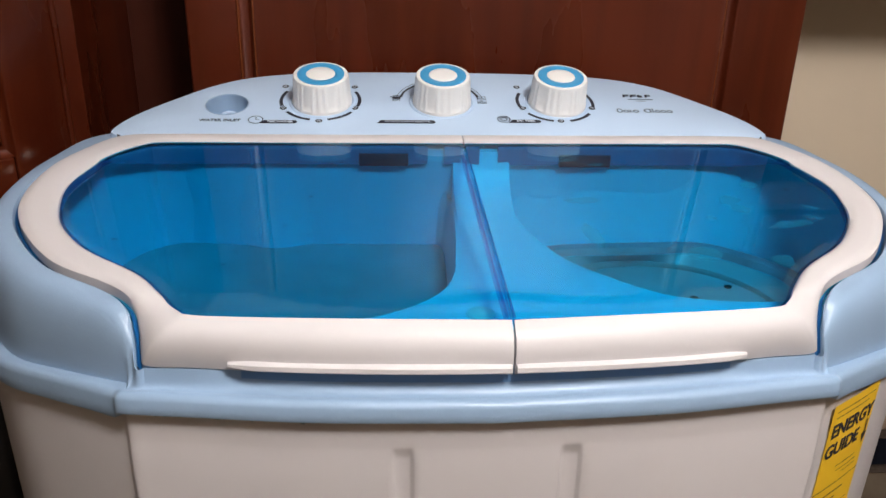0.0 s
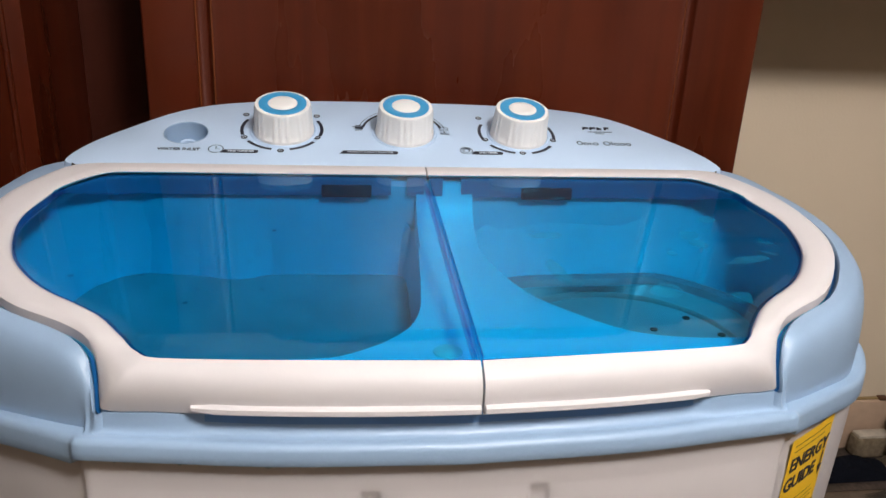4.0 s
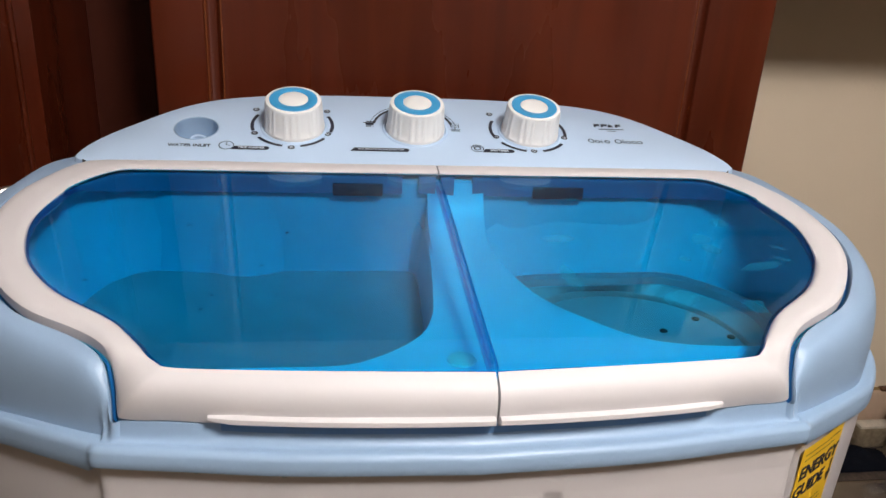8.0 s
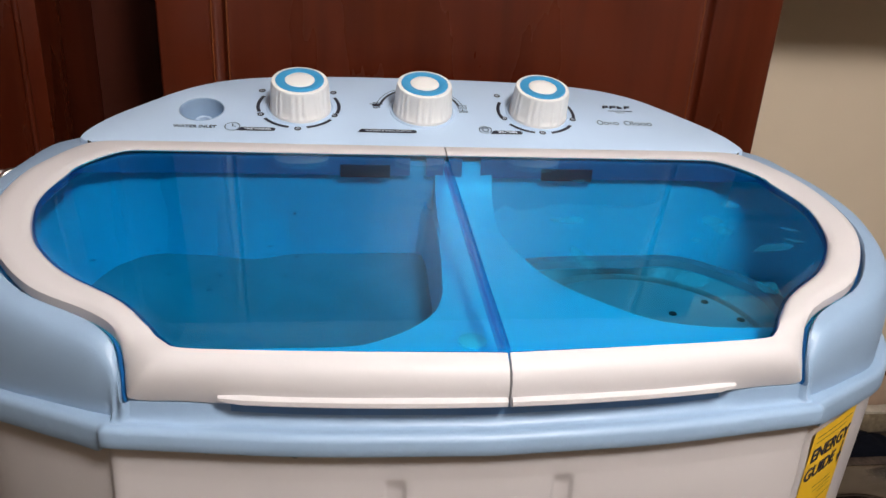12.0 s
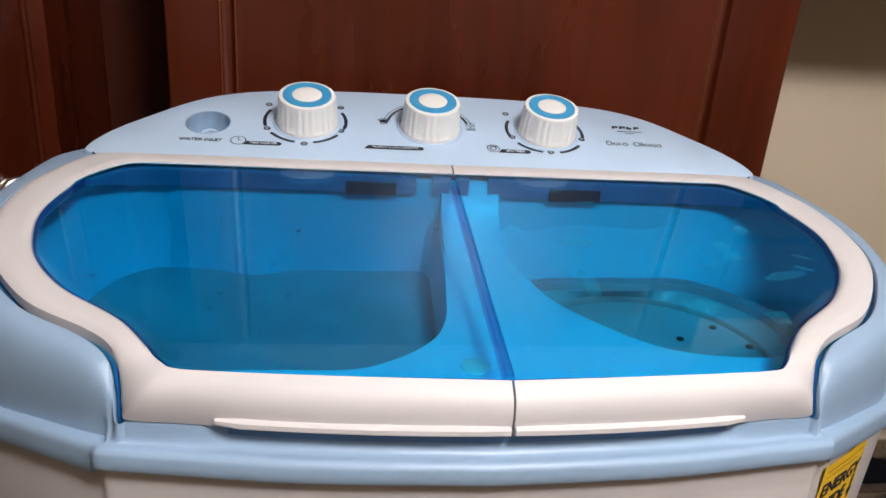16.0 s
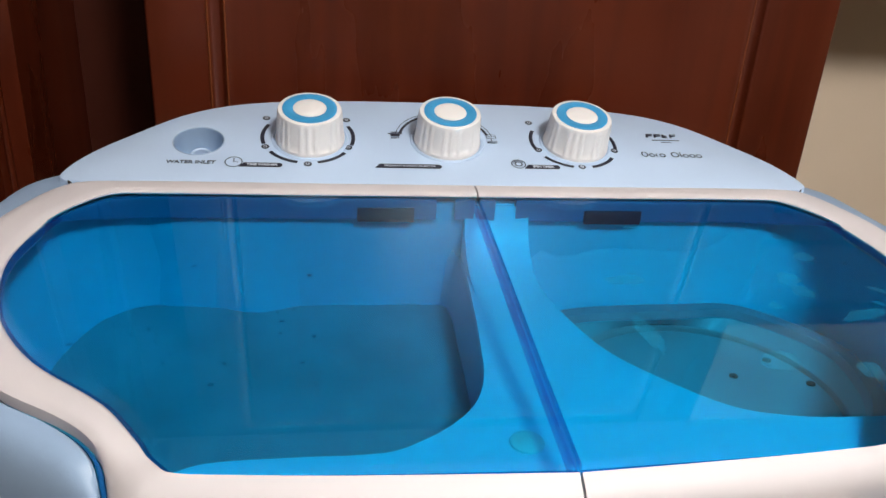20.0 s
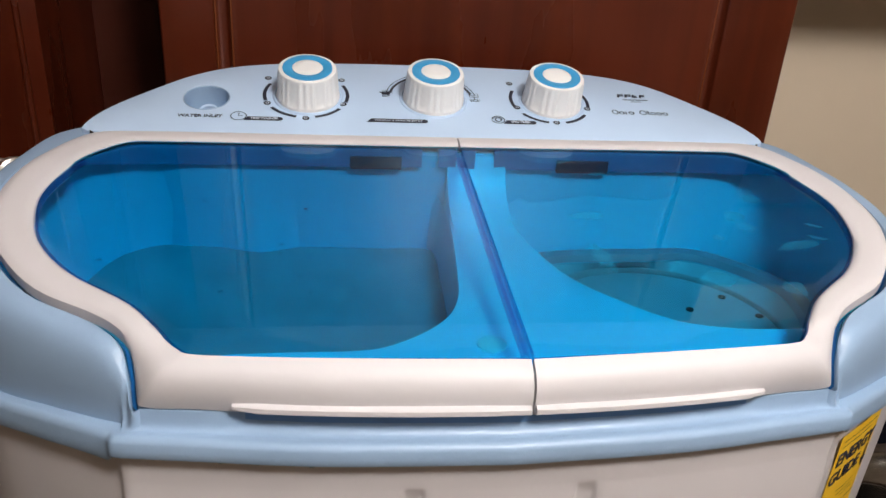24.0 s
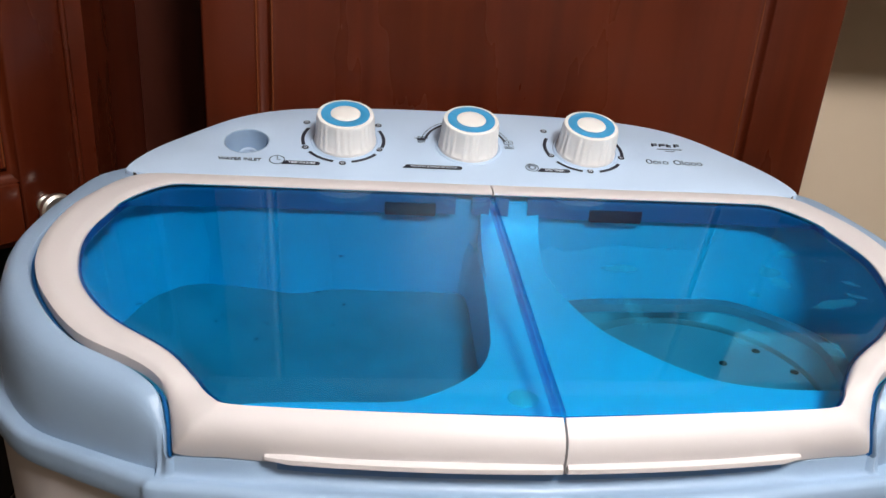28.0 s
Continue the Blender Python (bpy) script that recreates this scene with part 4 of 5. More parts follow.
# ---- inside the spin well ----
def build_spin_basket():
    z = 0.455
    loop = smooth_loop(SPIN_FLOOR, 4)
    cx, cy = 0.150, 0.150
    bm = bmesh.new()
    rows = []
    for inward, h in ((0.0, z - 0.004), (0.0, z + 0.0016), (0.0022, z + 0.0034), (0.0125, z + 0.0028), (0.0155, z - 0.0025)):
        rows.append([p + (Vector((cx, cy, 0)) - p).normalized() * inward + Vector((0, 0, h)) for p in loop])
    add_loft(bm, rows, closed=True)
    bm2 = bmesh.new()
    rows = []
    for f, h in ((0.0, z - 0.003), (0.45, z - 0.007), (1.0, z - 0.0105)):
        rows.append([])
        for p in loop:
            d = (p - Vector((cx, cy, 0)))
            rows[-1].append((p - d.normalized() * 0.0152).lerp(Vector((cx, cy, 0)) + d.normalized() * 0.0885, f) + Vector((0, 0, h)))
    add_loft(bm2, rows, closed=True)
    basket = mpart("spin_basket", bm2, GREY, "grey wet spin basket with a brown rim")
    mpart("basket_rim", bm, GASKET, "brown rubber rim", parent=basket)
    bm = bmesh.new()
    add_lathe(bm, [(0.0887, z - 0.0102), (0.0882, z - 0.0108), (0.0874, z - 0.0125), (0.0862, z - 0.0200), (0.0840, z - 0.0210)], 72, Matrix.Translation((cx, cy, 0)), close=True)
    mpart("basket_wall", bm, BASKET_BROWN, "brown inner wall", parent=basket)
    # loose pressing plate, slightly tilted; solid dark discs paint in its holes' shade
    tilt = Matrix.Translation((cx, cy, z - 0.0165)) @ Matrix.Rotation(radians(-1.5), 4, "Y")
    bm = bmesh.new()
    add_lathe(bm, [(0.0860, -0.0015), (0.0866, 0.0), (0.0858, 0.0015), (0.0, 0.0018)], 64, tilt)
    mpart("pressing_plate", bm, GREY, "grey perforated pressing plate", parent=basket)
    for x, y in ((0.0660, 0.0385), (0.0320, 0.0210), (0.0808, 0.0075), (-0.02, -0.03), (0.01, -0.055), (-0.055, 0.01)):
        bm = bmesh.new()
        add_lathe(bm, [(0.0030, 0.0008), (0.0030, 0.0024), (0.0, 0.0024)], 20, tilt @ Matrix.Translation((x, y, 0)))
        mpart("drain_hole_disc", bm, HOLE_SHADE, "dark disc standing in for a drain hole's shade", parent=basket)


build_spin_basket()


def build_label():
    """Yellow energy label stuck on the curved side of the body."""
    bm = bmesh.new()
    ridge = half(RIDGE, 1, 0, 16)
    path = [p for p in ridge if 0.185 < p.x and p.y < 0.06]
    path = [p for p in path if 0.1955 <= p.x <= 0.2415]
    lab = []
    for z in (0.4535, 0.30):
        k = 1 - 0.03 * (0.462 - z) / 0.547
        lab.append([Vector((p.x * 0.998 * k, 0.17 + (p.y + 0.0005 - 0.17) * k * 0.997, z)) for p in path])
    n = len(path)
    out = []
    for i in range(n):
        t = (lab[0][min(i + 1, n - 1)] - lab[0][max(i - 1, 0)]).normalized()
        out.append(Vector((t.y, -t.x, 0)))

    run = [0.0]
    for i in range(n - 1):
        run.append(run[-1] + (lab[0][i + 1] - lab[0][i]).length)

    def at(s, z, lift=0.0006):
        i = max(k for k in range(n - 1) if run[k] <= s * run[-1] + 1e-9)
        f = i + (s * run[-1] - run[i]) / (run[i + 1] - run[i])
        a = lab[0][i].lerp(lab[0][i + 1], f - i)
        b = lab[1][i].lerp(lab[1][i + 1], f - i)
        return a.lerp(b, (0.4535 - z) / 0.1535) + out[i] * lift
    rows = [[at(s / 8, z) for s in range(9)] for z in (0.4525, 0.42, 0.38, 0.34, 0.302)]
    add_loft(bm, rows)
    label = mpart("energy_label", bm, YELLOW, "yellow energy label with black print", False)
    wide = sum((lab[0][i + 1] - lab[0][i]).length for i in range(n - 1))
    a, b = at(0.0, 0.41, 0), at(1.0, 0.41, 0)
    ux = (b - a).normalized()
    uy = (at(0.5, 0.42, 0) - at(0.5, 0.40, 0)).normalized()

    def bent(words, size, z, s, align="LEFT", bold=0.0):
        ob = lettering("label_lettering", words, size, Matrix(), INK, label, "black printed words", align, 1.0, bold)
        for v in ob.data.vertices:
            w = v.co.copy()
            v.co = at(min(1, max(0, s + w.x / wide)), z + w.y, 0.0009 + w.z) + SHIFT
        return ob
    bent("ENERGY", 0.0130, 0.4330, 0.06, bold=0.0003)
    bent("GUIDE", 0.0130, 0.4190, 0.03, bold=0.0003)

    def bar(s0, s1, z, h):
        bm = bmesh.new()
        h *= 0.55
        add_loft(bm, [[at(s0 + (s1 - s0) * k / 6, z + h / 2, 0.0009) for k in range(7)], [at(s0 + (s1 - s0) * k / 6, z - h / 2, 0.0009) for k in range(7)]])
        mpart("label_bar", bm, INK, "thin dark printed bar", False, parent=label)
    for s0, s1, z, h in ((0.08, 0.92, 0.4470, 0.0011), (0.08, 0.80, 0.4430, 0.0011), (0.35, 0.8, 0.4040, 0.0010), (0.40, 0.86, 0.4000, 0.0010), (0.55, 0.86, 0.3965, 0.0010),
                         (0.0, 1.0, 0.3900, 0.0012), (0.08, 0.7, 0.3830, 0.0018), (0.12, 0.55, 0.3780, 0.0018), (0.72, 0.9, 0.3700, 0.0007)):
        bar(s0, s1, z, h)
    # arrow on the label
    bm = bmesh.new()
    p = [at(s, z, 0.0010) for s, z in ((0.90, 0.4270), (0.93, 0.4270), (0.93, 0.4170), (0.975, 0.4170), (0.915, 0.4090), (0.855, 0.4170), (0.90, 0.4170))]
    bm.faces.new([bm.verts.new(q) for q in p])
    mpart("label_arrow", bm, INK, "black printed arrow", False, parent=label)


build_label()

# ---- wash water: a rippled sheet that sways in the tub ----
wash_water = thing("wash_water", (-0.13, 0.145, DZ + 0.4560), "murky grey-green wash water swaying in the tub", "water")


def build_water():
    bm = bmesh.new()
    loop = smooth_loop(WATER_LINE, 3)
    cx, cy = -0.13, 0.145
    rings = []
    for k in range(1, 25):
        s = 1.035 * k / 24
        row = []
        for p in loop:
            x, y = (p.x - cx) * s, (p.y - cy) * s
            row.append(bm.verts.new((x, y, 0.0016 * noise.noise(Vector((x * 22, y * 26, 0.3))) + 0.0007 * noise.noise(Vector((x * 70, y * 70, 2.0))))))
        rings.append(row)
    n = len(loop)
    bm.faces.new(rings[0])
    for a, b in zip(rings, rings[1:]):
        for i in range(n):
            j = (i + 1) % n
            bm.faces.new((a[i], a[j], b[j], b[i]))
    part("water_surface", bm, WATER, wash_water, "rippled murky water surface")


build_water()


# ---- room ----
def structure(name, a, b, material, label, category, bevel=0.0):
    return tagged(link_mesh(name, box(a, b, bevel), material, smooth=bevel > 0), label, category, kind="structure")


WALL_Y = 0.74
WEST = -3.2
structure("wall_north", (WEST - 0.12, WALL_Y, 0), (3.2, WALL_Y + 0.12, CEIL), PAINT, "beige painted kitchen wall behind the counter", "wall")
structure("wall_south", (WEST - 0.12, -3.72, 0), (3.2, -3.6, CEIL), PAINT, "plain beige painted wall behind the camera", "wall")
structure("wall_west", (WEST - 0.12, -3.6, 0), (WEST, WALL_Y, CEIL), PAINT, "plain beige painted side wall", "wall")
structure("wall_east", (3.2, -3.6, 0), (3.32, WALL_Y, CEIL), PAINT, "plain beige painted side wall", "wall")
structure("floor", (WEST, -3.6, -0.05), (3.2, WALL_Y, 0), FLOORM, "brown vinyl kitchen floor", "floor")
structure("ceiling", (WEST, -3.6, CEIL), (3.2, WALL_Y, CEIL + 0.08), CEILM, "white painted ceiling", "ceiling")
structure("backsplash", (-2.0, WALL_Y - 0.014, COUNTER), (2.2, WALL_Y - 0.0005, COUNTER + 0.096), SPLASH, "beige laminate backsplash strip along the wall", "backsplash", 0.002)

structure("caulk_line", (-2.0, WALL_Y - 0.0075, COUNTER + 0.0962), (2.2, WALL_Y - 0.0006, COUNTER + 0.0992), CAULK, "yellowed caulk line over the backsplash", "caulk", 0.001)
structure("backsplash_chip", (0.897, WALL_Y - 0.013, COUNTER + 0.0962), (0.913, WALL_Y - 0.001, COUNTER + 0.1018), CHIP, "small brown chipped lump on the backsplash", "chip", 0.0015)
SINK = (0.50, 1.12, 0.10, 0.607)     # outer rim: x0, x1, y0, y1


def build_counter():
    bm = bmesh.new()
    x0, x1, y0, y1 = SINK
    for a, b in (((-2.0, -0.14), (x0 + 0.02, WALL_Y - 0.015)), ((x1 - 0.02, -0.14), (2.2, WALL_Y - 0.015)), ((x0 + 0.02, -0.14), (x1 - 0.02, y0 + 0.02)), ((x0 + 0.02, y1 - 0.02), (x1 - 0.02, WALL_Y - 0.015))):
        add_box(bm, (*a, COUNTER - 0.04), (*b, COUNTER))
    bmesh.ops.remove_doubles(bm, verts=bm.verts[:], dist=0.0001)
    tagged(link_mesh("countertop", bm, COUNTERM, smooth=False), "dark speckled laminate countertop with a steel sink", "countertop", kind="structure")
    base = thing("base_cabinet", (0.1, 0.3, 0), "plain cherry-stained base cabinet under the counter", "cabinet")
    part("carcass", box((-2.1, -0.40, 0.0), (2.1, 0.425, COUNTER - 0.205)), CHERRY, base, smooth=False)
    part("front_rail", box((-2.1, -0.40, COUNTER - 0.205), (2.1, -0.375, COUNTER - 0.04)), CHERRY, base, smooth=False)


build_counter()


def build_sink():
    x0, x1, y0, y1 = SINK
    sink = thing("kitchen_sink", ((x0 + x1) / 2, (y0 + y1) / 2, COUNTER), "stainless steel kitchen sink set into the counter", "sink")
    w, d = (x1 - x0) / 2, (y1 - y0) / 2

    def rounded(hx, hy, r, cy=0.0, n=8):
        pts = []
        for sx, sy, a in ((1, 1, 0), (-1, 1, 90), (-1, -1, 180), (1, -1, 270)):
            for k in range(n + 1):
                t = radians(a + 90 * k / n)
                pts.append((sx * (hx - r) + r * math.cos(t), cy + sy * (hy - r) + r * math.sin(t)))
        return pts
    bm = bmesh.new()
    rows = []
    for hx, hy, r, cy, z in ((w, d, 0.04, 0, 0.0005), (w - 0.002, d - 0.002, 0.04, 0, 0.005), (w - 0.006, d - 0.006, 0.04, 0, 0.0068), (w - 0.014, d - 0.014, 0.035, 0, 0.0045),
                             (0.145, d - 0.045, 0.085, -0.020, 0.0040), (0.141, d - 0.049, 0.085, -0.020, 0.0015), (0.139, d - 0.051, 0.085, -0.020, -0.008),
                             (0.130, d - 0.060, 0.08, -0.020, -0.15), (0.10, d - 0.085, 0.06, -0.020, -0.168)):
        ox = -0.135 if hx < 0.2 else 0.0
        rows.append([Vector((p[0] + ox, p[1], z)) for p in rounded(hx, hy, r, cy)])
    made = add_loft(bm, rows, closed=True)
    bm.faces.new(made[-1])
    part("basin", bm, STEEL, sink, "brushed steel basin with a bright rolled rim")
    bm = bmesh.new()
    add_lathe(bm, [(0.042, -0.1675), (0.042, -0.165), (0.036, -0.1645), (0.030, -0.1668), (0.0, -0.1668)], 32, Matrix.Translation((-0.135, -0.02, 0)))
    part("drain", bm, CHROME, sink, "chrome drain ring")
    faucet = thing("kitchen_faucet", (0.915, 0.655, COUNTER), "dark chrome kitchen faucet standing behind the sink", "faucet")
    bm = bmesh.new()
    add_lathe(bm, [(0.036, 0.0), (0.036, 0.010), (0.031, 0.016), (0.029, 0.022), (0.028, 0.085), (0.031, 0.092), (0.0315, 0.112), (0.029, 0.126), (0.022, 0.136), (0.010, 0.141), (0.0, 0.142)], 48)
    part("column", bm, CHROME, faucet, "chrome column with a domed top")
    bm = bmesh.new()
    add_tube(bm, spline([(0.01, -0.020, 0.055), (0.04, -0.07, 0.085), (0.07, -0.14, 0.10), (0.085, -0.205, 0.09), (0.088, -0.215, 0.07)], 6), lambda s: 0.0135 - 0.002 * s, 16)
    part("spout", bm, CHROME, faucet, "chrome curved spout")
    bm = bmesh.new()
    add_tube(bm, [(0.004, 0.0, 0.138), (0.03, 0.004, 0.155), (0.075, 0.008, 0.168)], lambda s: 0.0085 - 0.002 * s, 12)
    part("lever", bm, CHROME, faucet, "chrome lever")
    bm = add_box(bmesh.new(), (-0.035, -0.030, 0.0), (0.115, 0.030, 0.008), 0.003, 3)
    part("base_plate", bm, CHROME, faucet, "chrome base plate")
    post = thing("sink_sprayer", (0.862, 0.592, COUNTER + 0.004), "small chrome sprayer post on the sink rim", "sprayer")
    bm = bmesh.new()
    add_lathe(bm, [(0.014, 0.0), (0.014, 0.004), (0.0105, 0.008), (0.0095, 0.030), (0.0110, 0.036), (0.0115, 0.044), (0.006, 0.050), (0.0, 0.051)], 32)
    part("stem", bm, CHROME, post, "chrome stem")
    bm = bmesh.new()
    add_tube(bm, [(0.006, 0.0, 0.016), (0.03, 0.006, 0.020), (0.07, 0.012, 0.026)], 0.0035, 10)
    part("thin_lever", bm, CHROME, post, "thin chrome lever")


build_sink()

sponge = thing("kitchen_sponge", (0.880, 0.706, COUNTER), "worn brownish sponge leaning on the backsplash", "sponge")
bm = bmesh.new()
add_box(bm, (-0.032, -0.012, 0.0), (0.034, 0.015, 0.040), 0.005, 3)
for v in bm.verts:
    v.co += Vector((noise.noise(v.co * 60), noise.noise(v.co * 60 + Vector((3, 1, 0))), 0)) * 0.002
part("foam", bm, SPONGE, sponge, "brownish foam")
# Paler top layer: light falling on the sponge, put into its colour.
bm = box((-0.030, -0.010, 0.0385), (0.032, 0.013, 0.0445), 0.002, 2)
for v in bm.verts:
    v.co += Vector((noise.noise(v.co * 60), noise.noise(v.co * 60 + Vector((3, 1, 0))), noise.noise(v.co * 90) * 0.6)) * 0.002
part("lit_face", bm, SPONGE_TOP, sponge, "upper face, paler to paint in the light on it")
cloth = thing("dish_cloth", (0.825, 0.660, COUNTER), "crumpled navy blue dish cloth on the counter", "cloth")
bm = bmesh.new()
rows = []
for j in range(13):
    row = []
    for i in range(25):
        u, v = i / 24, j / 12
        x, y = -0.12 + 0.185 * u, -0.030 + 0.062 * v
        e = math.sin(math.pi * u) ** 0.5 * math.sin(math.pi * v) ** 0.5
        row.append(Vector((x, y, 0.001 + e * (0.020 + 0.012 * noise.noise(Vector((x * 40, y * 60, 0)))))))
    rows.append(row)
add_loft(bm, rows)
part("folds", bm, NAVY, cloth, "navy folds")
bottle = thing("soap_bottle", (0.985, 0.675, COUNTER), "small green soap bottle beside the faucet", "bottle")
bm = bmesh.new()
add_lathe(bm, [(0.026, 0.0), (0.029, 0.004), (0.029, 0.085), (0.022, 0.105), (0.012, 0.115), (0.012, 0.125), (0.0, 0.125)], 32)
part("flask", bm, GREEN, bottle, "green plastic flask")
bm = bmesh.new()
add_lathe(bm, [(0.014, 0.122), (0.014, 0.142), (0.006, 0.146), (0.006, 0.16), (0.0, 0.16)], 24)
part("cap", bm, WHITE, bottle, "white cap")


def build_dark_corner_block():
    """A made-up dark oven, added to fill the shaded corner beside the machine."""
    oven = thing("dark_corner_block", (-0.655, 0.53, COUNTER), "made-up black oven, added to darken the corner beside the machine", "oven")
    part("housing", box((-0.20, -0.14, 0.012), (0.19, 0.16, 0.455), 0.012, 3), BLACK, oven, "black enamelled housing")
    part("glass_door", box((-0.19, -0.152, 0.05), (0.10, -0.141, 0.44), 0.006, 2), SMOKED, oven, "dark smoked glass door")
    bm = bmesh.new()
    add_tube(bm, [(-0.16, -0.175, 0.42), (0.08, -0.175, 0.42)], 0.006, 12)
    for x in (-0.14, 0.06):
        add_tube(bm, [(x, -0.152, 0.42), (x, -0.175, 0.42)], 0.004, 8)
    part("handle", bm, NICKEL, oven, "grey metal door handle")
    part("side_trim", box((0.1905, -0.13, 0.205), (0.194, 0.15, 0.212), 0.001, 1), STEEL, oven, "thin grey trim line")
    for x in (-0.17, 0.16):
        for y in (-0.11, 0.13):
            bm = bmesh.new()
            add_lathe(bm, [(0.014, 0.0), (0.016, 0.012), (0.0, 0.012)], 16, Matrix.Translation((x, y, 0)))
            part("foot", bm, BLACK, oven, "black rubber foot")


build_dark_corner_block()

# ---- upper cabinets ----
FACE_Y = 0.44
CAB_BOTTOM = DZ + 0.432
CAB_TOP = DZ + 1.04


def build_door(parent, x0, x1, z0, z1, oy, stile, stile2=None, bead=0.0155, bead2=0.011):
    """A framed door with a raised panel, in the cabinet's space."""
    stile2 = stile if stile2 is None else stile2
    y0, y1 = oy, oy + 0.020
    i0, i1, k0, k1 = x0 + stile, x1 - stile2, z0 + stile, z1 - min(stile, 0.030)
    door = part("door", box((i0 - 0.004, y0 + 0.010, k0 - 0.004), (i1 + 0.004, y1 - 0.002, k1 + 0.004)), CHERRY, parent, "cherry-stained door with a raised panel", False)

    def board(name, a, b, eased):
        bm = box((a[0] + 0.0002, y0, a[1]), (b[0] - 0.0002, y1, b[1]), 0.003, 3)
        if eased:
            outer = x0 if eased < 0 else x1
            cut = outer - eased * 0.021
            bmesh.ops.bisect_plane(bm, geom=bm.verts[:] + bm.edges[:] + bm.faces[:], plane_co=(cut, 0, 0), plane_no=(1, 0, 0))
            for v in bm.verts:
                if (v.co.x - cut) * eased > 0 and v.co.y < y0 + 0.004:
                    v.co.y += 0.0022 * min(1, abs(v.co.x - cut) / 0.021)
        part(name, bm, CHERRY, door)
    board("stile", (x0, z0), (i0, z1), -1)
    board("stile", (i1, z0), (x1, z1), 1)
    board("rail", (i0, z0), (i1, k0), 0)
    board("rail", (i0, k1), (i1, z1), 0)
    # moulded groove and raised field
    bm = bmesh.new()
    rows = []
    for q, dy in ((0.0, 0.0008), (0.06, 0.0022), (0.22, 0.0046), (0.45, 0.0062), (0.62, 0.0062), (0.74, 0.0046), (0.84, 0.0022), (0.92, 0.0012), (1.0, 0.0014), (1.12, 0.0020), (1.3, 0.0022)):
        l, r = bead * q, bead2 * q
        rows.append([Vector((i0 + l, y0 + dy, k0 + l)), Vector((i1 - r, y0 + dy, k0 + l)), Vector((i1 - r, y0 + dy, k1 - l)), Vector((i0 + l, y0 + dy, k1 - l))])
    made = add_loft(bm, rows, closed=True)
    bm.faces.new(made[-1])
    part("raised_panel", bm, CHERRY, door, "raised panel with a moulded border")
    # Thin lighter bars put the moulding's highlights into colour.
    for x, w, dy in ((i0 + 0.0004, 0.0010, 0.0002), (i0 + bead * 0.93, 0.0011, 0.0006), (i1 - bead2 * 0.93, 0.0008, 0.0006)):
        bm = bmesh.new()
        add_tube(bm, [(x, y0 + dy + 0.0007, k0 + bead), (x, y0 + dy + 0.0007, (k0 + k1) / 2), (x, y0 + dy + 0.0007, k1 - bead)], w, 12)
        part("bead", bm, CHERRY_GLINT, door, "moulding edge in lighter wood, its highlight painted in")
    return door


def build_upper_cabinet(x0, x1, stile, stile2=None, z0=CAB_BOTTOM, label="cherry-stained wooden upper cabinet, door closed"):
    cx = (x0 + x1) / 2
    cab = thing("upper_cabinet", (cx, FACE_Y, z0), label, "cabinet", "upper kitchen cabinets")
    w, h = (x1 - x0) / 2, CAB_TOP - z0
    part("carcass", box((-w, 0.021, 0.0), (w, WALL_Y - FACE_Y - 0.002, h), 0.001, 1), CHERRY, cab, smooth=False)
    build_door(cab, -w, w, 0.012, h - 0.01, 0.0, stile, stile2)
    return cab


def build_cabinet_knob(parent, x, z, y=0.0):
    bm = bmesh.new()
    m = Matrix.Translation((x, y, z)) @ Matrix.Rotation(radians(90), 4, "X")
    add_lathe(bm, [(0.0085, 0.0), (0.0085, 0.003), (0.0055, 0.006), (0.0050, 0.013), (0.009, 0.016), (0.0142, 0.019), (0.0152, 0.0225), (0.0148, 0.0255), (0.0125, 0.0275), (0.0115, 0.0275), (0.0, 0.0285)], 40, m)
    part("door_knob", bm, NICKEL, parent, "brushed nickel door knob")


build_upper_cabinet(-0.243, 0.3785, 0.0505, 0.0755)


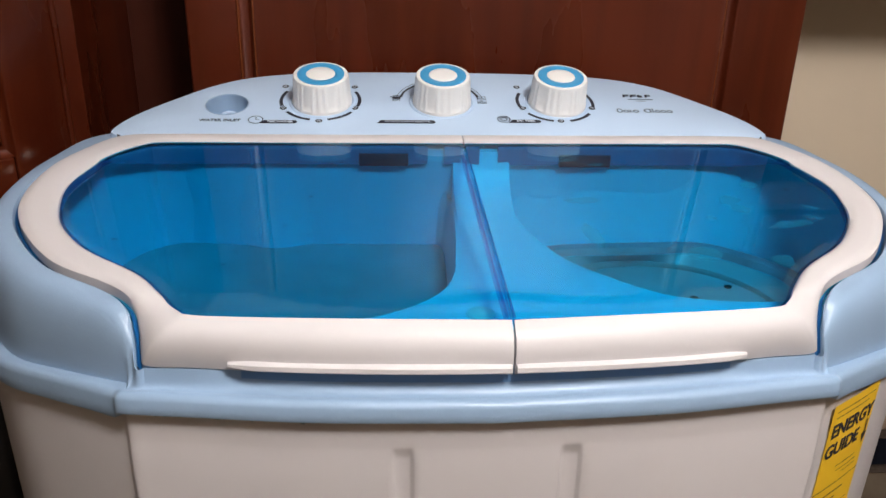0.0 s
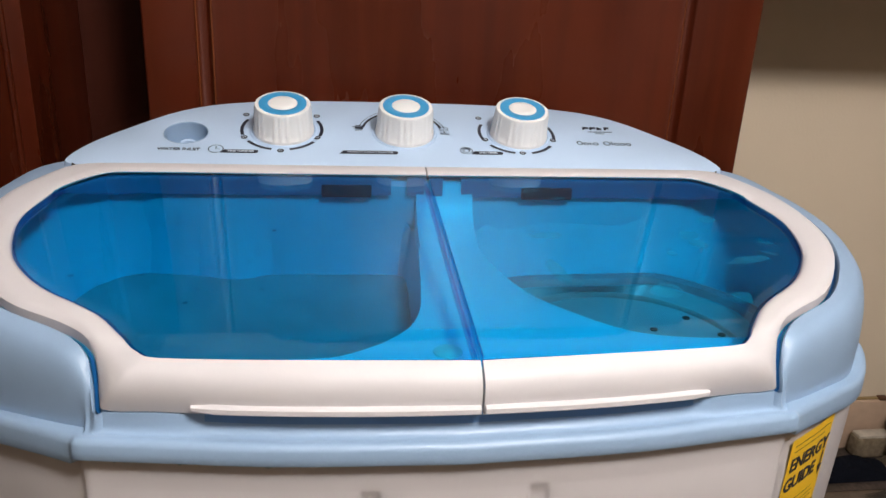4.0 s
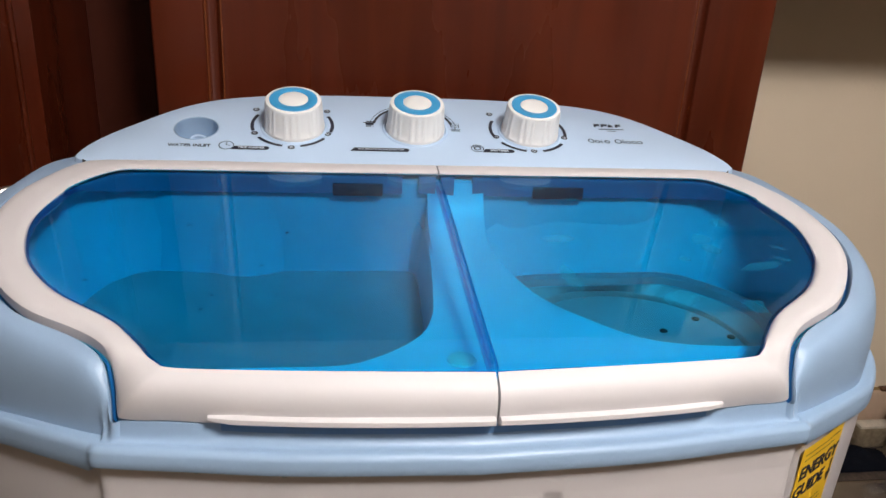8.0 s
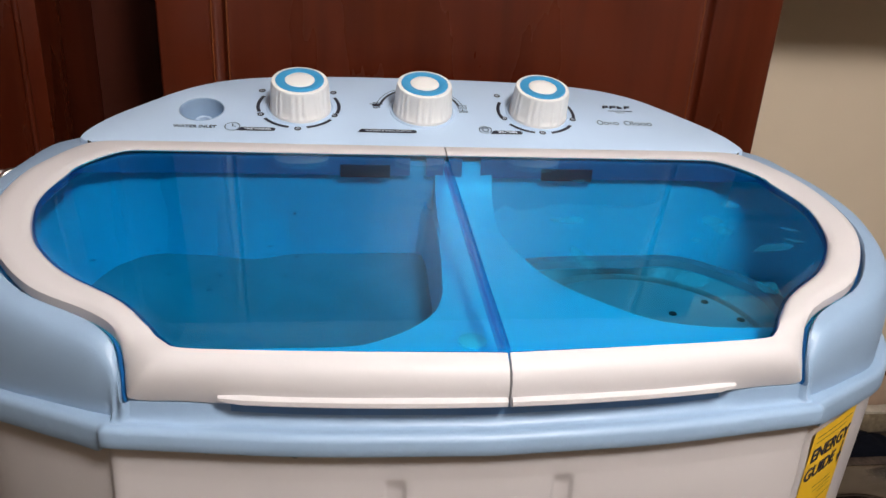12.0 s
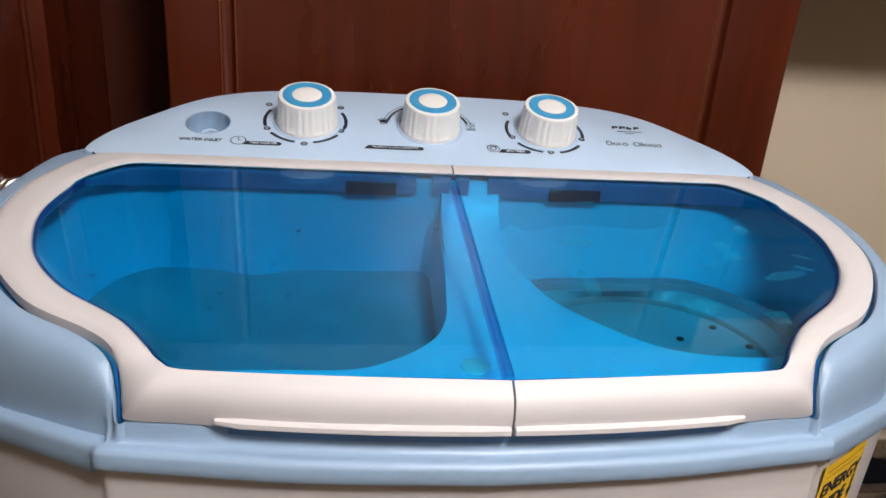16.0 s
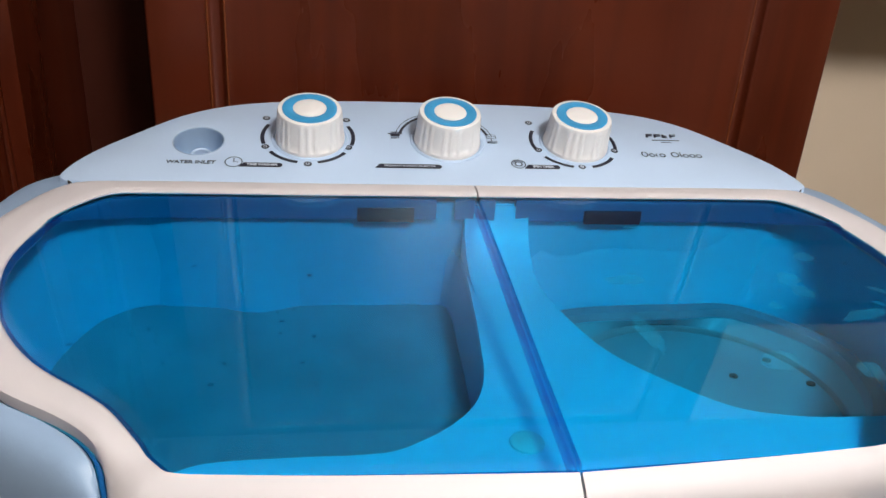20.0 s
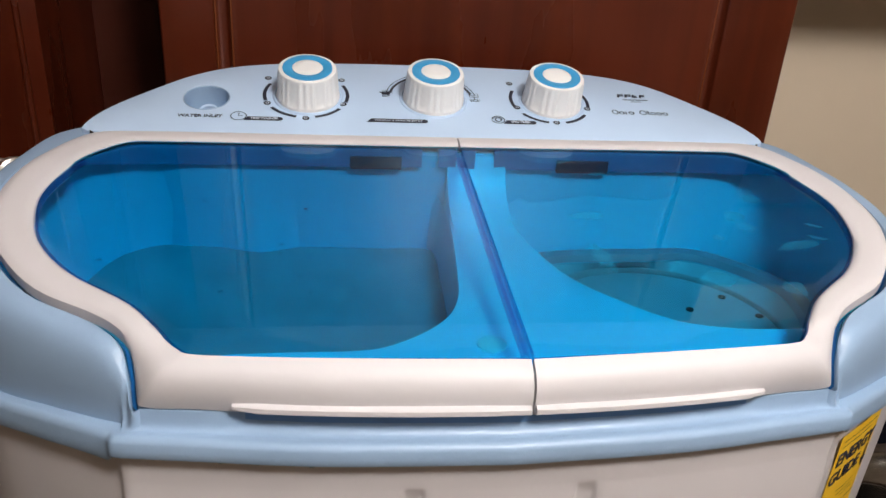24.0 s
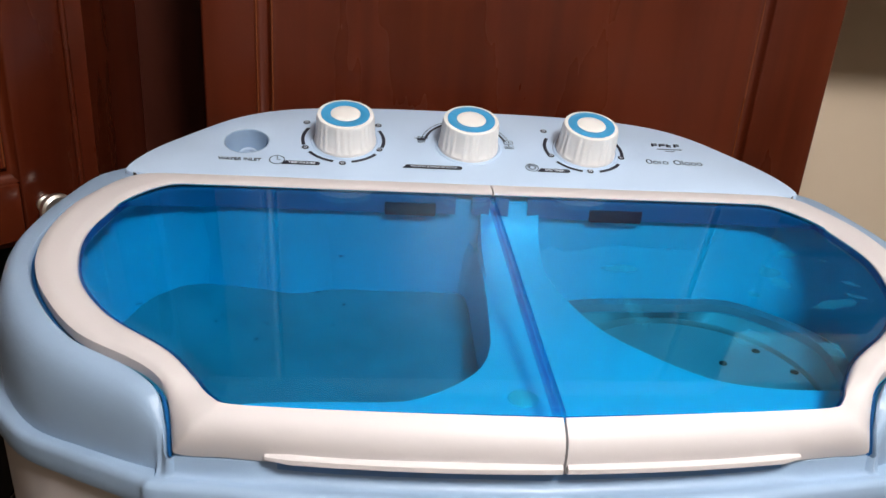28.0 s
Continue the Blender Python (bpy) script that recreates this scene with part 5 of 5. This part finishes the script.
def build_corner_cabinet():
    """A diagonal corner cabinet: its door faces the room at forty-five degrees."""
    h = CAB_TOP - CAB_BOTTOM
    reach, deep = 0.305, WALL_Y - FACE_Y - 0.002
    cab = thing("corner_cabinet", (-0.347, FACE_Y, CAB_BOTTOM), "cherry-stained diagonal corner cabinet, door closed", "cabinet", "upper kitchen cabinets")
    cab.rotation_euler = (0, 0, radians(45))
    back = Matrix.Rotation(radians(-45), 4, "Z")
    wide = reach * math.sqrt(2)
    bm = bmesh.new()
    add_plate(bm, [(0, 0.002), (0, deep), (-reach - deep, deep), (-reach - deep, -reach), (-reach + 0.002, -reach)], 0.0, h + 0.25)
    bmesh.ops.transform(bm, matrix=back, verts=bm.verts[:])
    part("carcass", bm, CHERRY, cab, smooth=False)
    for x0, x1 in ((-0.030, 0.0), (-wide, -wide + 0.030)):
        part("face_frame", box((x0, -0.002, 0.0), (x1, 0.001, h + 0.25), 0.0008, 1), CHERRY, cab)
    door = build_door(cab, -wide + 0.022, -0.026, 0.012, h - 0.01, -0.022, 0.055)
    bm = bmesh.new()
    add_tube(bm, [(-0.0268, -0.0208, 0.016), (-0.0272, -0.0210, h / 2), (-0.0268, -0.0208, h - 0.016)], 0.0028, 10)
    part("bead", bm, CHERRY, door, "rounded door edge")
    build_cabinet_knob(cab, -0.062, 0.043, -0.022)
    # Darkened for shade; rises past the doors to keep bright wall out of reflections.
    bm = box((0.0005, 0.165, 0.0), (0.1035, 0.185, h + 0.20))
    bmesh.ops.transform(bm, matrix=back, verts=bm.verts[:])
    part("filler_strip", bm, CHERRY_SHADE, cab, "recessed filler strip, cherry wood darkened for shade", False)


build_corner_cabinet()
# Unseen; added and sized so that its shadow falls on the wall.
wall_cab = thing("wall_cabinet", (0.865, 0.50, DZ + 0.715), "unseen low wooden cabinet over the sink, added to shade the wall", "cabinet", "upper kitchen cabinets")
part("carcass", box((-0.487, 0.021, 0.0), (0.485, WALL_Y - 0.502, 0.185), 0.001, 1), CHERRY, wall_cab, smooth=False)
build_door(wall_cab, -0.485, -0.002, 0.004, 0.181, 0.0, 0.035)
build_door(wall_cab, 0.002, 0.483, 0.004, 0.181, 0.0, 0.035)
build_upper_cabinet(1.352, 1.95, 0.055)

# ---- ceiling lamp ----
GLOW = bpy.data.materials.new("lamp_glow")
GLOW.use_nodes = True
GLOW.node_tree.nodes["Principled BSDF"].inputs["Emission Color"].default_value = (1.0, 0.935, 0.895, 1)
GLOW.node_tree.nodes["Principled BSDF"].inputs["Emission Strength"].default_value = 24.0
lamp = thing("ceiling_lamp", (0.255, -0.63, CEIL), "round white ceiling lamp, lit", "ceiling lamp")
bm = bmesh.new()
add_lathe(bm, [(0.20, 0.0), (0.20, -0.03), (0.19, -0.035), (0.0, -0.035)], 48)
part("rim", bm, WHITE, lamp)
bm = bmesh.new()
add_lathe(bm, [(0.17, -0.036), (0.165, -0.060), (0.10, -0.074), (0.0, -0.078)], 48)
part("diffuser", bm, GLOW, lamp, "glowing diffuser")


# ---- what moves ----
def motions():
    rows = []
    for k in range(57):
        t = k * 0.5
        calm = 0.35 if 17.5 < t < 21.5 else 1.0
        a = 2.9 * t
        rows.append((t, pose(-0.13 + 0.003 * calm * math.sin(a), 0.145 + 0.0025 * calm * math.cos(1.3 * a), DZ + 0.4560 + 0.0008 * calm * math.sin(2.1 * a),
                             0.5 * calm * math.sin(1.7 * a), 0.6 * calm * math.cos(a), 1.5 * calm * math.sin(0.8 * a))))
    walk(wash_water, rows)


motions()
